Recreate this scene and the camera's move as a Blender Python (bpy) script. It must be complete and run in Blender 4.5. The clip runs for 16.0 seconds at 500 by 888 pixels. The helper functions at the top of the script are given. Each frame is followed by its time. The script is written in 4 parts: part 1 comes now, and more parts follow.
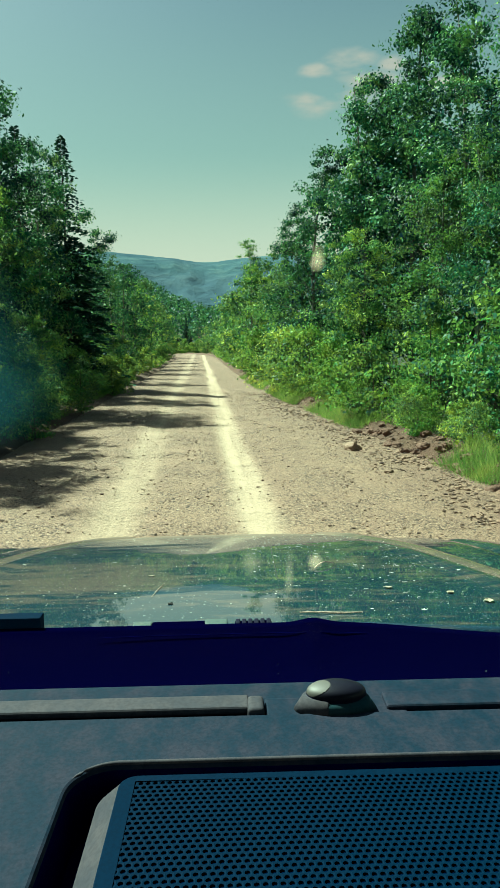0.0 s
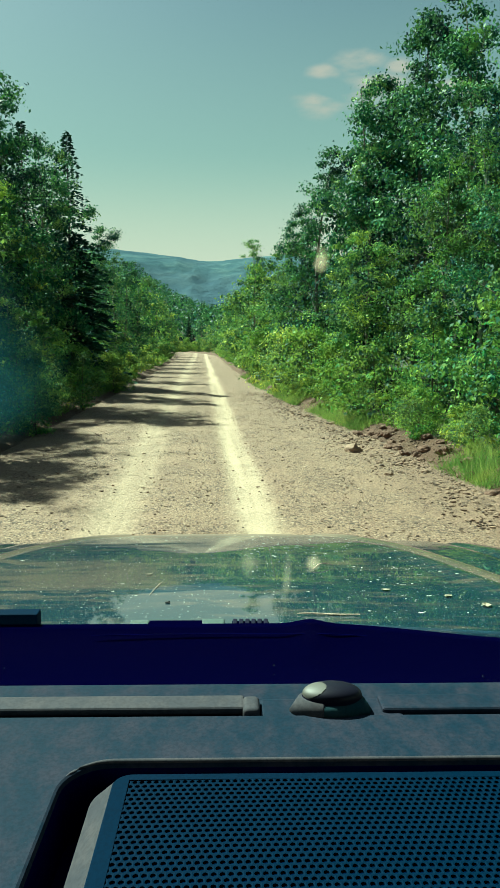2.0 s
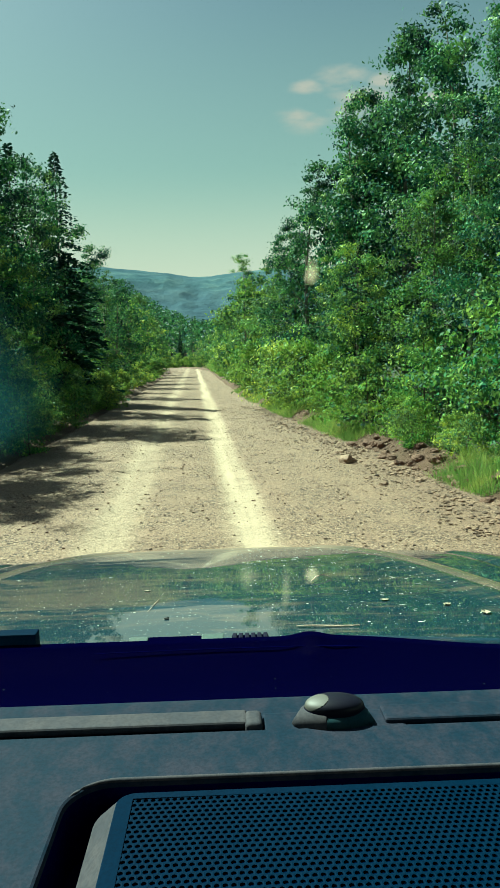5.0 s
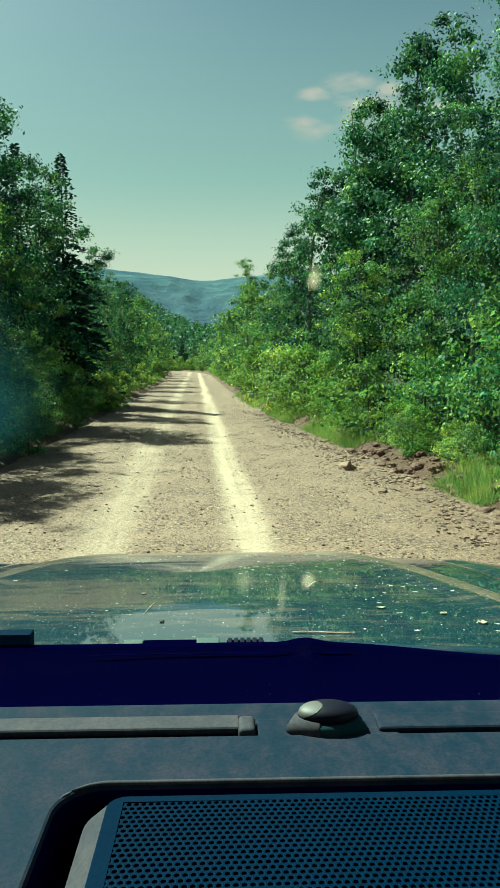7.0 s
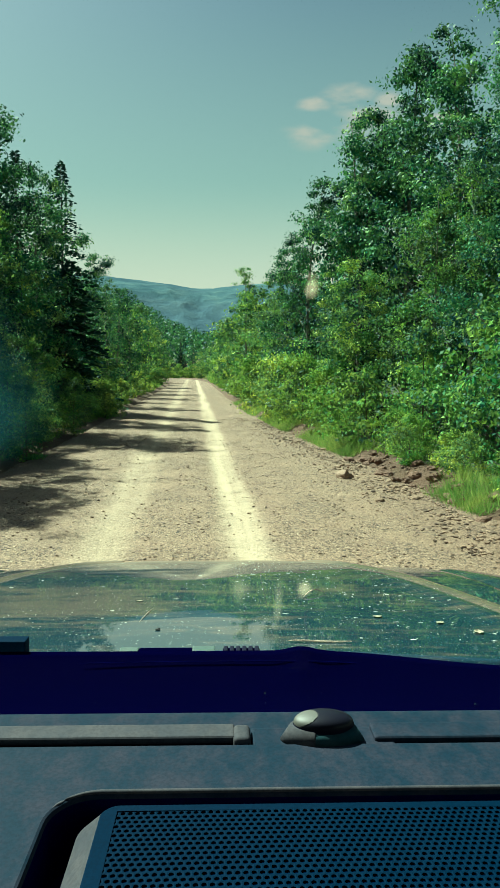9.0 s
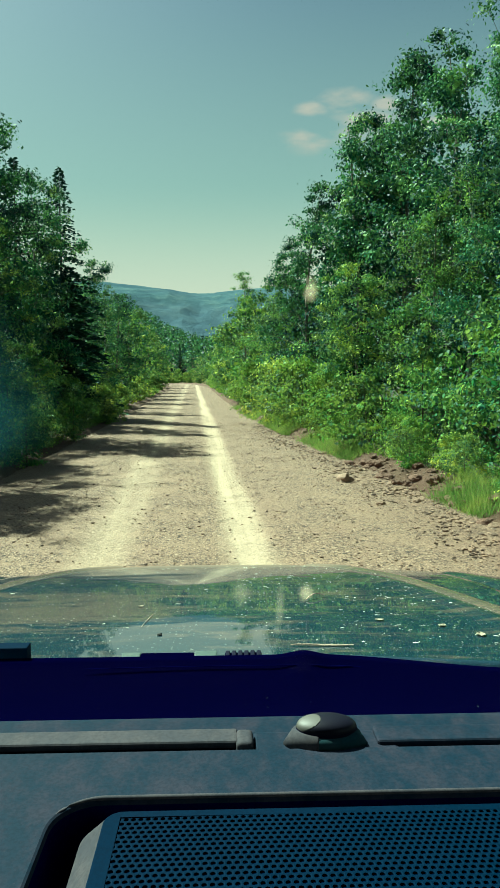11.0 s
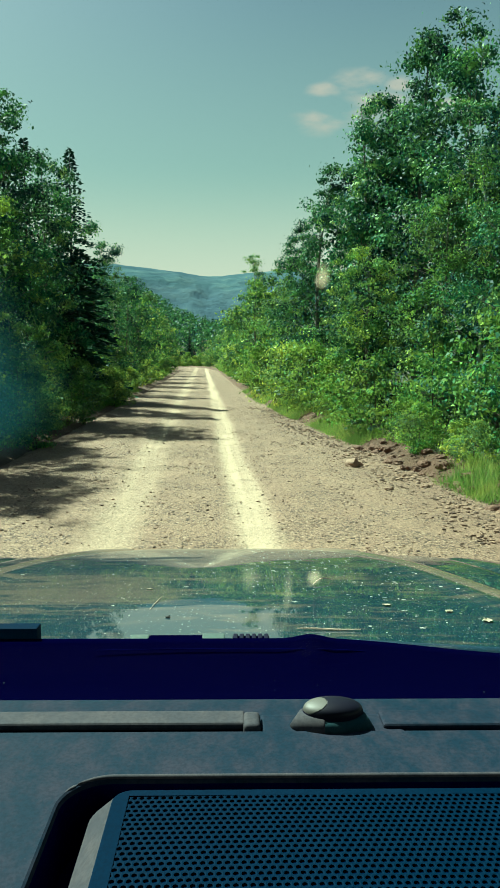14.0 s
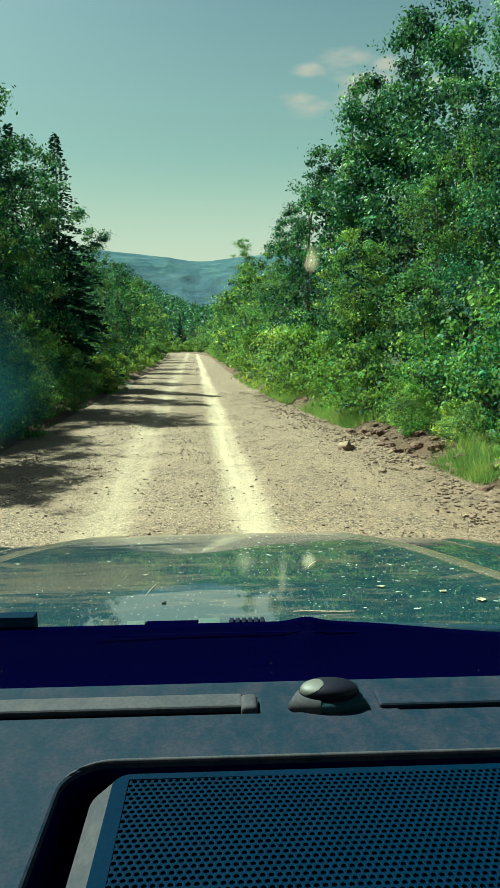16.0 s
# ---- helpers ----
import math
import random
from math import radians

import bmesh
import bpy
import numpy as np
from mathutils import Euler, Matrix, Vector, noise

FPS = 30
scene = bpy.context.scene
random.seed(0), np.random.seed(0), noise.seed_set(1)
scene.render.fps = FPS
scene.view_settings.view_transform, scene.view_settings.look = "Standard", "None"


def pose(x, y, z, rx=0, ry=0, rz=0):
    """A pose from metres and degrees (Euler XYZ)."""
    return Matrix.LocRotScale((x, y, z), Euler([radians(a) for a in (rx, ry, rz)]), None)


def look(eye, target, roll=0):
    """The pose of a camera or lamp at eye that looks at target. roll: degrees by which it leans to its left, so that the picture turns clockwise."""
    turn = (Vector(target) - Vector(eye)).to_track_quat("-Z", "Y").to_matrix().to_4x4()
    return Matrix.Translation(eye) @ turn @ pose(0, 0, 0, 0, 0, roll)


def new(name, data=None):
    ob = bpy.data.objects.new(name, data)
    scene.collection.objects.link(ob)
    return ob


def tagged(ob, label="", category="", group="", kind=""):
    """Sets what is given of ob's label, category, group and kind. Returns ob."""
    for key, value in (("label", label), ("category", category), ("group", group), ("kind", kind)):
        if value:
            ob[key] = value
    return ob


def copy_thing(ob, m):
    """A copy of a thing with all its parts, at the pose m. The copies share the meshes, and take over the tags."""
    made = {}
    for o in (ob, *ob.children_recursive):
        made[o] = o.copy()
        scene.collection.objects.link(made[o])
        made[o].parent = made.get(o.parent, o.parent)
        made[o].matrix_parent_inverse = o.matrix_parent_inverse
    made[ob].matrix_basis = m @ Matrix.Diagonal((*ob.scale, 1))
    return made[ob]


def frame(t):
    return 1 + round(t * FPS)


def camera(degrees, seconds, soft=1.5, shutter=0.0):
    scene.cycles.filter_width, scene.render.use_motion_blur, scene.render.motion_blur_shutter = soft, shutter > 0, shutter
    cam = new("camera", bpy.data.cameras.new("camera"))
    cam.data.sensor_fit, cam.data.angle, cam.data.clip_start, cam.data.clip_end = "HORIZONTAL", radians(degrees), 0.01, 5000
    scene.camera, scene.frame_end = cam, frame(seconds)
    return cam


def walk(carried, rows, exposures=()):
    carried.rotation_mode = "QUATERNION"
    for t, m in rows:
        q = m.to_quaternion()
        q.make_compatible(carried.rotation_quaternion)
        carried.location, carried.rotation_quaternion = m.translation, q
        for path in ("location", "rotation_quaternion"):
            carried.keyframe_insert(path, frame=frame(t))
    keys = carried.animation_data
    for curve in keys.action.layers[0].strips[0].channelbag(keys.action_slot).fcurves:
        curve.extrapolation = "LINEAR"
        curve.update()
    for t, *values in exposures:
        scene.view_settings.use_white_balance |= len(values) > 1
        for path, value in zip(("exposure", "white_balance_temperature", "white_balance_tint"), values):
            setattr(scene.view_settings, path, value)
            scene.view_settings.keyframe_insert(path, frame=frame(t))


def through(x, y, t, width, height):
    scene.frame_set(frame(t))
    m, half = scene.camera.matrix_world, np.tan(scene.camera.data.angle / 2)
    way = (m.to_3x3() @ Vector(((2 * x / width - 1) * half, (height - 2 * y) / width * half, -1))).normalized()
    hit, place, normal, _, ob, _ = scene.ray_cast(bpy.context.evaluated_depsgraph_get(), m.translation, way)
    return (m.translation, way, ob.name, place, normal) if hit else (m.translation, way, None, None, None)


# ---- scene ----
# ---------------------------------------------------------------- camera
cam = camera(37.7, 16.0)
PATH = [
    (0.0, 0.0004, -0.0002, 1.6505, 82.173, 0.845, -3.915),
    (0.5, 0.0005, 0.0032, 1.6488, 82.259, 0.691, -3.724),
    (1.0, 0.0012, -0.0007, 1.6507, 82.500, 0.522, -3.763),
    (1.5, 0.0002, -0.0000, 1.6504, 82.529, 0.333, -3.704),
    (2.0, 0.0007, 0.0008, 1.6508, 82.157, -0.192, -3.731),
    (2.5, 0.0004, 0.0011, 1.6502, 82.242, -0.042, -3.933),
    (3.0, 0.0005, -0.0024, 1.6511, 83.009, 0.948, -4.260),
    (3.5, -0.0005, 0.0000, 1.6507, 82.864, 1.100, -4.421),
    (4.0, 0.0008, 0.0005, 1.6508, 82.919, 1.021, -4.659),
    (4.5, -0.0004, -0.0006, 1.6506, 83.083, 1.370, -4.384),
    (7.0, 0.0004, 0.0005, 1.6499, 83.594, 0.036, -4.247),
    (7.5, 0.0004, 0.0004, 1.6503, 83.773, -0.141, -4.163),
    (8.0, 0.0003, -0.0025, 1.6512, 83.956, -0.093, -4.225),
    (8.5, 0.0003, -0.0017, 1.6509, 84.071, -0.222, -4.319),
    (9.0, 0.0009, 0.0006, 1.6498, 84.210, -0.386, -4.386),
    (11.5, 0.0005, 0.0004, 1.6496, 84.551, 0.281, -4.338),
    (12.0, -0.0000, -0.0034, 1.6512, 84.217, 0.421, -4.171),
    (12.5, 0.0006, -0.0017, 1.6503, 84.020, 0.460, -3.942),
    (13.0, 0.0003, -0.0006, 1.6502, 83.705, 0.104, -3.638),
    (13.5, -0.0000, -0.0012, 1.6507, 83.507, -0.146, -3.483),
    (14.0, -0.0002, -0.0012, 1.6510, 83.284, -0.320, -3.690),
    (14.5, -0.0013, 0.0017, 1.6502, 82.826, -0.487, -4.044),
    (15.0, -0.0008, -0.0007, 1.6504, 82.507, 0.137, -4.332),
    (15.5, -0.0009, -0.0010, 1.6508, 82.261, 0.737, -4.489),
    (16.0, 0.0001, -0.0024, 1.6510, 82.117, 0.666, -4.381),
]
walk(cam, [(t, pose(*p)) for t, *p in PATH], [(0.0, 1.55, 5050, -27), (16.0, 1.55, 5050, -27)])

# ---------------------------------------------------------------- light
SUN_UP, SUN_AHEAD = radians(49), radians(45)          # elevation; how far ahead of due left
to_sun = Vector((-math.cos(SUN_UP) * math.cos(SUN_AHEAD), math.cos(SUN_UP) * math.sin(SUN_AHEAD), math.sin(SUN_UP)))
sun = new("sun", bpy.data.lights.new("sun", "SUN"))
sun.data.energy, sun.data.angle, sun.data.color = 5.5, radians(0.45), (1.0, 0.88, 0.68)
sun.matrix_world = look(to_sun * 60, (0, 0, 0))

world = bpy.data.worlds.new("sky")
scene.world = world
world.use_nodes = True

# small flat clouds: direction and reach
CLOUDS = (((0.2154, 0.9282, 0.3035), 0.078), ((0.1884, 0.9231, 0.3351), 0.054), ((0.1502, 0.9331, 0.3267), 0.036), ((0.2385, 0.9139, 0.3285), 0.033), ((0.1465, 0.9453, 0.2914), 0.051), ((0.3021, 0.9043, 0.3015), 0.045))


def build_sky():
    t = world.node_tree
    t.nodes.clear()
    n, ln = t.nodes.new, t.links.new
    out, bg, sky = n("ShaderNodeOutputWorld"), n("ShaderNodeBackground"), n("ShaderNodeTexSky")
    sky.sky_type, sky.sun_disc = "NISHITA", False
    sky.sun_elevation, sky.sun_rotation = SUN_UP, SUN_AHEAD - radians(90)
    sky.air_density, sky.dust_density, sky.ozone_density = 1.0, 4.0, 1.0
    bg.inputs["Strength"].default_value = 0.0212
    # a few thin fair-weather clouds, low over the road's end
    co = n("ShaderNodeTexCoord")
    stretch = n("ShaderNodeMapping")
    stretch.inputs["Scale"].default_value = (1.0, 1.0, 3.2)
    puff = n("ShaderNodeTexNoise")
    puff.inputs["Scale"].default_value, puff.inputs["Detail"].default_value = 17.0, 7.0
    ln(co.outputs["Generated"], stretch.inputs[0])
    ln(stretch.outputs[0], puff.inputs["Vector"])
    flat = n("ShaderNodeMapping")
    flat.inputs["Scale"].default_value = (1.0, 1.0, 2.4)
    ln(co.outputs["Generated"], flat.inputs[0])
    near = None
    for d, reach in CLOUDS:
        dist = n("ShaderNodeVectorMath")
        dist.operation = "DISTANCE"
        ln(flat.outputs[0], dist.inputs[0])
        dist.inputs[1].default_value = (d[0], d[1], d[2] * 2.4)
        one = n("ShaderNodeMapRange")
        one.inputs["From Min"].default_value, one.inputs["From Max"].default_value = reach, reach * 0.2
        one.interpolation_type = "SMOOTHSTEP"
        ln(dist.outputs["Value"], one.inputs["Value"])
        if near is None:
            near = one
        else:
            most = n("ShaderNodeMath")
            most.operation = "MAXIMUM"
            ln(near.outputs[0], most.inputs[0])
            ln(one.outputs[0], most.inputs[1])
            near = most
    add = n("ShaderNodeMath")
    add.operation = "MULTIPLY_ADD"
    ln(near.outputs[0], add.inputs[0])
    add.inputs[1].default_value = 0.27
    ln(puff.outputs["Fac"], add.inputs[2])
    edge = n("ShaderNodeMapRange")
    edge.inputs["From Min"].default_value, edge.inputs["From Max"].default_value = 0.60, 0.84
    edge.inputs["To Max"].default_value = 0.85
    ln(add.outputs[0], edge.inputs["Value"])
    mix = n("ShaderNodeMix")
    mix.data_type = "RGBA"
    only = n("ShaderNodeMath")
    only.operation = "MULTIPLY"
    ln(edge.outputs[0], only.inputs[0])
    ln(near.outputs[0], only.inputs[1])
    ln(only.outputs[0], mix.inputs["Factor"])
    # summer haze, thickening towards the horizon all round
    part_z, deep = n("ShaderNodeSeparateXYZ"), n("ShaderNodeMapRange")
    ln(co.outputs["Generated"], part_z.inputs[0])
    deep.inputs["From Min"].default_value, deep.inputs["From Max"].default_value = 0.50, 0.08
    deep.inputs["To Max"].default_value = 0.88
    ln(part_z.outputs["Z"], deep.inputs["Value"])
    haze = n("ShaderNodeMix")
    haze.data_type = "RGBA"
    ln(deep.outputs[0], haze.inputs["Factor"])
    ln(sky.outputs[0], haze.inputs["A"])
    haze.inputs["B"].default_value = (9.8, 10.7, 7.9, 1)
    low, warm = n("ShaderNodeMapRange"), n("ShaderNodeMix")
    low.inputs["From Min"].default_value, low.inputs["From Max"].default_value = 0.25, 0.06
    low.interpolation_type = "SMOOTHSTEP"
    low.inputs["To Max"].default_value = 0.9
    ln(part_z.outputs["Z"], low.inputs["Value"])
    warm.data_type = "RGBA"
    ln(low.outputs[0], warm.inputs["Factor"])
    ln(haze.outputs["Result"], warm.inputs["A"])
    warm.inputs["B"].default_value = (15.0, 11.6, 8.6, 1)
    ln(warm.outputs["Result"], mix.inputs["A"])
    mix.inputs["B"].default_value = (12.0, 8.6, 7.0, 1)
    ln(mix.outputs["Result"], bg.inputs["Color"])
    ln(bg.outputs[0], out.inputs[0])


build_sky()


# ---------------------------------------------------------------- materials
def material(name, rough=0.8, metal=0.0):
    m = bpy.data.materials.new(name)
    m.use_nodes = True
    b = m.node_tree.nodes["Principled BSDF"]
    b.inputs["Roughness"].default_value, b.inputs["Metallic"].default_value = rough, metal
    return m, m.node_tree, b


def node(t, kind, **given):
    n = t.nodes.new("ShaderNode" + kind)
    for key, value in given.items():
        n.inputs[key.replace("_", " ")].default_value = value
    return n


def ramp(t, value, stops):
    n = t.nodes.new("ShaderNodeValToRGB")
    e = n.color_ramp.elements
    while len(e) < len(stops):
        e.new(0.5)
    for el, (p, c) in zip(e, stops):
        el.position, el.color = p, (*c, 1)
    t.links.new(value, n.inputs[0])
    return n.outputs[0]


def noise_of(t, scale, detail=4.0, rough=0.55, co=None, distort=0.0):
    n = node(t, "TexNoise", Scale=scale, Detail=detail, Roughness=rough, Distortion=distort)
    if co is None:
        co = node(t, "TexCoord").outputs["Object"]
    t.links.new(co, n.inputs["Vector"])
    return n.outputs["Fac"]


def blend(t, fac, a, b, mode="MIX"):
    n = t.nodes.new("ShaderNodeMix")
    n.data_type, n.blend_type = "RGBA", mode
    for sock, v in (("Factor", fac), ("A", a), ("B", b)):
        if isinstance(v, (int, float)):
            n.inputs[sock].default_value = v
        elif isinstance(v, tuple):
            n.inputs[sock].default_value = (*v, 1)
        else:
            t.links.new(v, n.inputs[sock])
    return n.outputs["Result"]


def sums(t, op, a, b=0.0, c=0.0):
    n = t.nodes.new("ShaderNodeMath")
    n.operation = op
    for i, v in enumerate((a, b, c)):
        if isinstance(v, (int, float)):
            n.inputs[i].default_value = v
        else:
            t.links.new(v, n.inputs[i])
    return n.outputs[0]


def span(t, v, a, b, lo=0.0, hi=1.0, smooth=True):
    n = node(t, "MapRange", From_Min=a, From_Max=b, To_Min=lo, To_Max=hi)
    n.interpolation_type = "SMOOTHSTEP" if smooth else "LINEAR"
    t.links.new(v, n.inputs["Value"])
    return n.outputs[0]


def relief(t, b, height, strength=0.4, distance=0.01):
    n = node(t, "Bump", Strength=strength, Distance=distance)
    t.links.new(height, n.inputs["Height"])
    t.links.new(n.outputs[0], b.inputs["Normal"])


def leaf_material(name, dark, light, yellow, through=0.25):
    m, t, b = material(name, 0.5)
    b.inputs["Specular IOR Level"].default_value = 0.06
    geo, info = node(t, "NewGeometry"), node(t, "ObjectInfo")
    dark, light, yellow = (tuple(0.8 * q for q in c) for c in (dark, light, yellow))
    dim = tuple(0.55 * a + 0.45 * b for a, b in zip(dark, light))
    fresh = tuple(0.6 * a + 0.4 * b for a, b in zip(light, yellow))
    each = ramp(t, geo.outputs["Random Per Island"], [(0.0, dim), (0.3, dim), (0.65, light), (1.0, fresh)])
    # noise patches: `dark` paints shaded gaps into the crown, `yellow` makes whole tufts yellower
    c = blend(t, span(t, noise_of(t, 0.8, 3.0), 0.40, 0.58, 0.0, 0.9), each, dark)
    c = blend(t, span(t, noise_of(t, 1.5, 3.0), 0.52, 0.66, 0.0, 0.75), c, yellow)
    hue = node(t, "HueSaturation")
    t.links.new(span(t, info.outputs["Random"], 0, 1, 0.455, 0.535, False), hue.inputs["Hue"])
    t.links.new(span(t, info.outputs["Random"], 0, 1, 1.45, 0.7, False), hue.inputs["Value"])
    hue.inputs["Saturation"].default_value = 1.1
    t.links.new(c, hue.inputs["Color"])
    t.links.new(hue.outputs[0], b.inputs["Base Color"])
    tr = node(t, "BsdfTranslucent")
    warm = blend(t, 0.5, hue.outputs[0], (yellow[0] * 1.2, yellow[1] * 1.25, yellow[2]))
    t.links.new(warm, tr.inputs["Color"])
    mix = node(t, "MixShader", Fac=through)
    t.links.new(b.outputs[0], mix.inputs[1])
    t.links.new(tr.outputs[0], mix.inputs[2])
    t.links.new(mix.outputs[0], t.nodes["Material Output"].inputs["Surface"])
    return m


def bark_material(name, a, c):
    m, t, b = material(name, 0.9)
    co = node(t, "Mapping", Scale=(9, 9, 1.6))
    t.links.new(node(t, "TexCoord").outputs["Object"], co.inputs[0])
    f = noise_of(t, 3.0, 6, 0.65, co.outputs[0])
    t.links.new(ramp(t, f, [(0.3, a), (0.6, c), (0.75, a)]), b.inputs["Base Color"])
    relief(t, b, f, 0.6, 0.02)
    return m


# the navy first colours are crown shade put into the leaf colour
M_LEAF = leaf_material("aspen_leaf", (0.002, 0.014, 0.040), (0.056, 0.170, 0.100), (0.25, 0.43, 0.13), 0.14)
M_LIGHT_LEAF = leaf_material("birch_leaf", (0.003, 0.026, 0.048), (0.120, 0.285, 0.098), (0.42, 0.58, 0.12), 0.21)
M_SHRUB_LEAF = leaf_material("shrub_leaf", (0.008, 0.042, 0.056), (0.185, 0.350, 0.090), (0.54, 0.64, 0.12), 0.25)
M_NEEDLE = leaf_material("spruce_needle", (0.008, 0.024, 0.026), (0.020, 0.058, 0.042), (0.045, 0.085, 0.042), 0.1)
M_GRASS = leaf_material("grass_blade", (0.08, 0.19, 0.05), (0.21, 0.35, 0.08), (0.44, 0.46, 0.14), 0.4)
M_BARK = bark_material("aspen_bark", (0.05, 0.045, 0.035), (0.17, 0.16, 0.13))
M_BIRCH_BARK = bark_material("birch_bark", (0.12, 0.11, 0.09), (0.42, 0.40, 0.35))
M_DARK_BARK = bark_material("spruce_bark", (0.03, 0.024, 0.018), (0.08, 0.06, 0.045))


def road_material():
    m, t, b = material("packed_gravel", 0.92)
    co = node(t, "TexCoord").outputs["Object"]
    xyz = node(t, "SeparateXYZ")
    t.links.new(co, xyz.inputs[0])
    drift = sums(t, "MULTIPLY_ADD", noise_of(t, 0.12, 2), 0.4, -0.2)
    ragged = sums(t, "MULTIPLY_ADD", noise_of(t, 7.0, 5), 0.26, -0.13)
    x = sums(t, "ADD", xyz.outputs["X"], drift)
    lanes = None
    for lane, half, worn in ((-0.88, 0.42, 0.42), (0.517, 0.34, 0.70)):
        away = sums(t, "ADD", sums(t, "ABSOLUTE", sums(t, "SUBTRACT", x, lane)), sums(t, "MULTIPLY", ragged, 0.9))
        one = span(t, away, half, half * 0.15, 0.0, worn)
        lanes = one if lanes is None else sums(t, "MAXIMUM", lanes, one)
    along = node(t, "Mapping", Scale=(5.0, 0.14, 1.0))
    t.links.new(co, along.inputs[0])
    streak = noise_of(t, 1.0, 5, 0.6, along.outputs[0])
    lanes = sums(t, "MULTIPLY", lanes, span(t, streak, 0.3, 0.6, 0.6, 1.0))
    base = ramp(t, noise_of(t, 0.9, 6, 0.6), [(0.25, (0.183, 0.107, 0.064)), (0.5, (0.256, 0.157, 0.096)), (0.75, (0.319, 0.207, 0.125))])
    base = blend(t, span(t, streak, 0.3, 0.75, 0.0, 0.5), base, (0.329, 0.219, 0.133))
    grit = noise_of(t, 60.0, 5, 0.8)
    base = blend(t, span(t, grit, 0.53, 0.44, 0.0, 0.9), base, (0.084, 0.048, 0.034))
    base = blend(t, span(t, grit, 0.54, 0.66, 0.0, 0.8), base, (0.486, 0.356, 0.237))
    # loose stones of two sizes: only some of the cells are stones
    cover = span(t, noise_of(t, 1.7, 5, 0.65), 0.36, 0.62, 0.25, 1.0)
    cover = sums(t, "MULTIPLY", cover, sums(t, "SUBTRACT", 1.0, sums(t, "MULTIPLY", lanes, 0.9)))
    c, h = base, sums(t, "MULTIPLY", grit, 0.35)
    for scale, few, deep in ((80.0, 0.25, 0.5), (42.0, 0.45, 1.0), (24.0, 0.82, 1.4)):
        cell = node(t, "TexVoronoi", Scale=scale, Randomness=1.0)
        t.links.new(co, cell.inputs["Vector"])
        shade = node(t, "SeparateColor")
        t.links.new(cell.outputs["Color"], shade.inputs[0])
        there = sums(t, "MULTIPLY", span(t, shade.outputs[1], few, few + 0.06), span(t, cell.outputs["Distance"], 0.56, 0.40))
        there = sums(t, "MULTIPLY", there, cover)
        stone = ramp(t, shade.outputs[0], [(0.0, (0.020, 0.012, 0.013)), (0.45, (0.074, 0.046, 0.032)), (0.65, (0.213, 0.138, 0.085)), (1.0, (0.473, 0.345, 0.234))])
        c = blend(t, there, c, stone)
        h = sums(t, "ADD", h, sums(t, "MULTIPLY", there, deep))
    c = blend(t, sums(t, "MULTIPLY", lanes, 0.85), c, (0.505, 0.392, 0.262))
    verge = span(t, sums(t, "ADD", sums(t, "ABSOLUTE", xyz.outputs["X"]), ragged), 1.9, 2.9, 0.0, 0.5)
    c = blend(t, verge, c, (0.133, 0.074, 0.045))
    t.links.new(c, b.inputs["Base Color"])
    relief(t, b, h, 1.0, 0.02)
    return m



def ground_material():
    m, t, b = material("forest_soil", 0.95)
    f = noise_of(t, 0.6, 6, 0.6)
    c = ramp(t, f, [(0.3, (0.057, 0.029, 0.016)), (0.5, (0.109, 0.053, 0.028)), (0.72, (0.073, 0.053, 0.021))])
    # away from the road the soil is hidden by moss and low growth
    side = node(t, "SeparateXYZ")
    t.links.new(node(t, "TexCoord").outputs["Object"], side.inputs[0])
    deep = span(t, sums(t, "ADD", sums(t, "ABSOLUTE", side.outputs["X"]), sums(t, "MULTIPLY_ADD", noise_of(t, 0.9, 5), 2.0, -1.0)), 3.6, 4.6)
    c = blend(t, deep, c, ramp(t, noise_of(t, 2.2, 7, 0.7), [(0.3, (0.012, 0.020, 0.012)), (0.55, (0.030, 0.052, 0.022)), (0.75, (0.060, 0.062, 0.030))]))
    g = noise_of(t, 16.0, 7, 0.75)
    c = blend(t, span(t, g, 0.4, 0.7, 0.0, 0.5), c, (0.101, 0.048, 0.025))
    t.links.new(c, b.inputs["Base Color"])
    relief(t, b, g, 1.0, 0.09)
    return m


def ridge_material():
    m, t, b = material("distant_forested_ridge", 1.0)
    b.inputs["Specular IOR Level"].default_value = 0.0
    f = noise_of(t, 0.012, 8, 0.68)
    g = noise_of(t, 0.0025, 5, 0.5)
    # distance haze is mixed into the forest's own colours here
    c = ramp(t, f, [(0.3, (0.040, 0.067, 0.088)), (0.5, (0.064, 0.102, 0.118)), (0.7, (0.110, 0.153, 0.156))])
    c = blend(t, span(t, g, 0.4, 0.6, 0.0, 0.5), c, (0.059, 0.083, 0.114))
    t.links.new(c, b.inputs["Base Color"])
    relief(t, b, f, 1.0, 14.0)
    return m


def stone_material():
    m, t, b = material("road_stone", 0.85)
    geo = node(t, "NewGeometry")
    c = ramp(t, geo.outputs["Random Per Island"], [(0.0, (0.047, 0.025, 0.016)), (0.5, (0.148, 0.087, 0.054)), (1.0, (0.294, 0.185, 0.122))])
    f = noise_of(t, 40, 5)
    t.links.new(blend(t, span(t, f, 0.35, 0.7, 0.0, 0.6), c, (0.114, 0.076, 0.051)), b.inputs["Base Color"])
    relief(t, b, f, 0.5, 0.01)
    return m


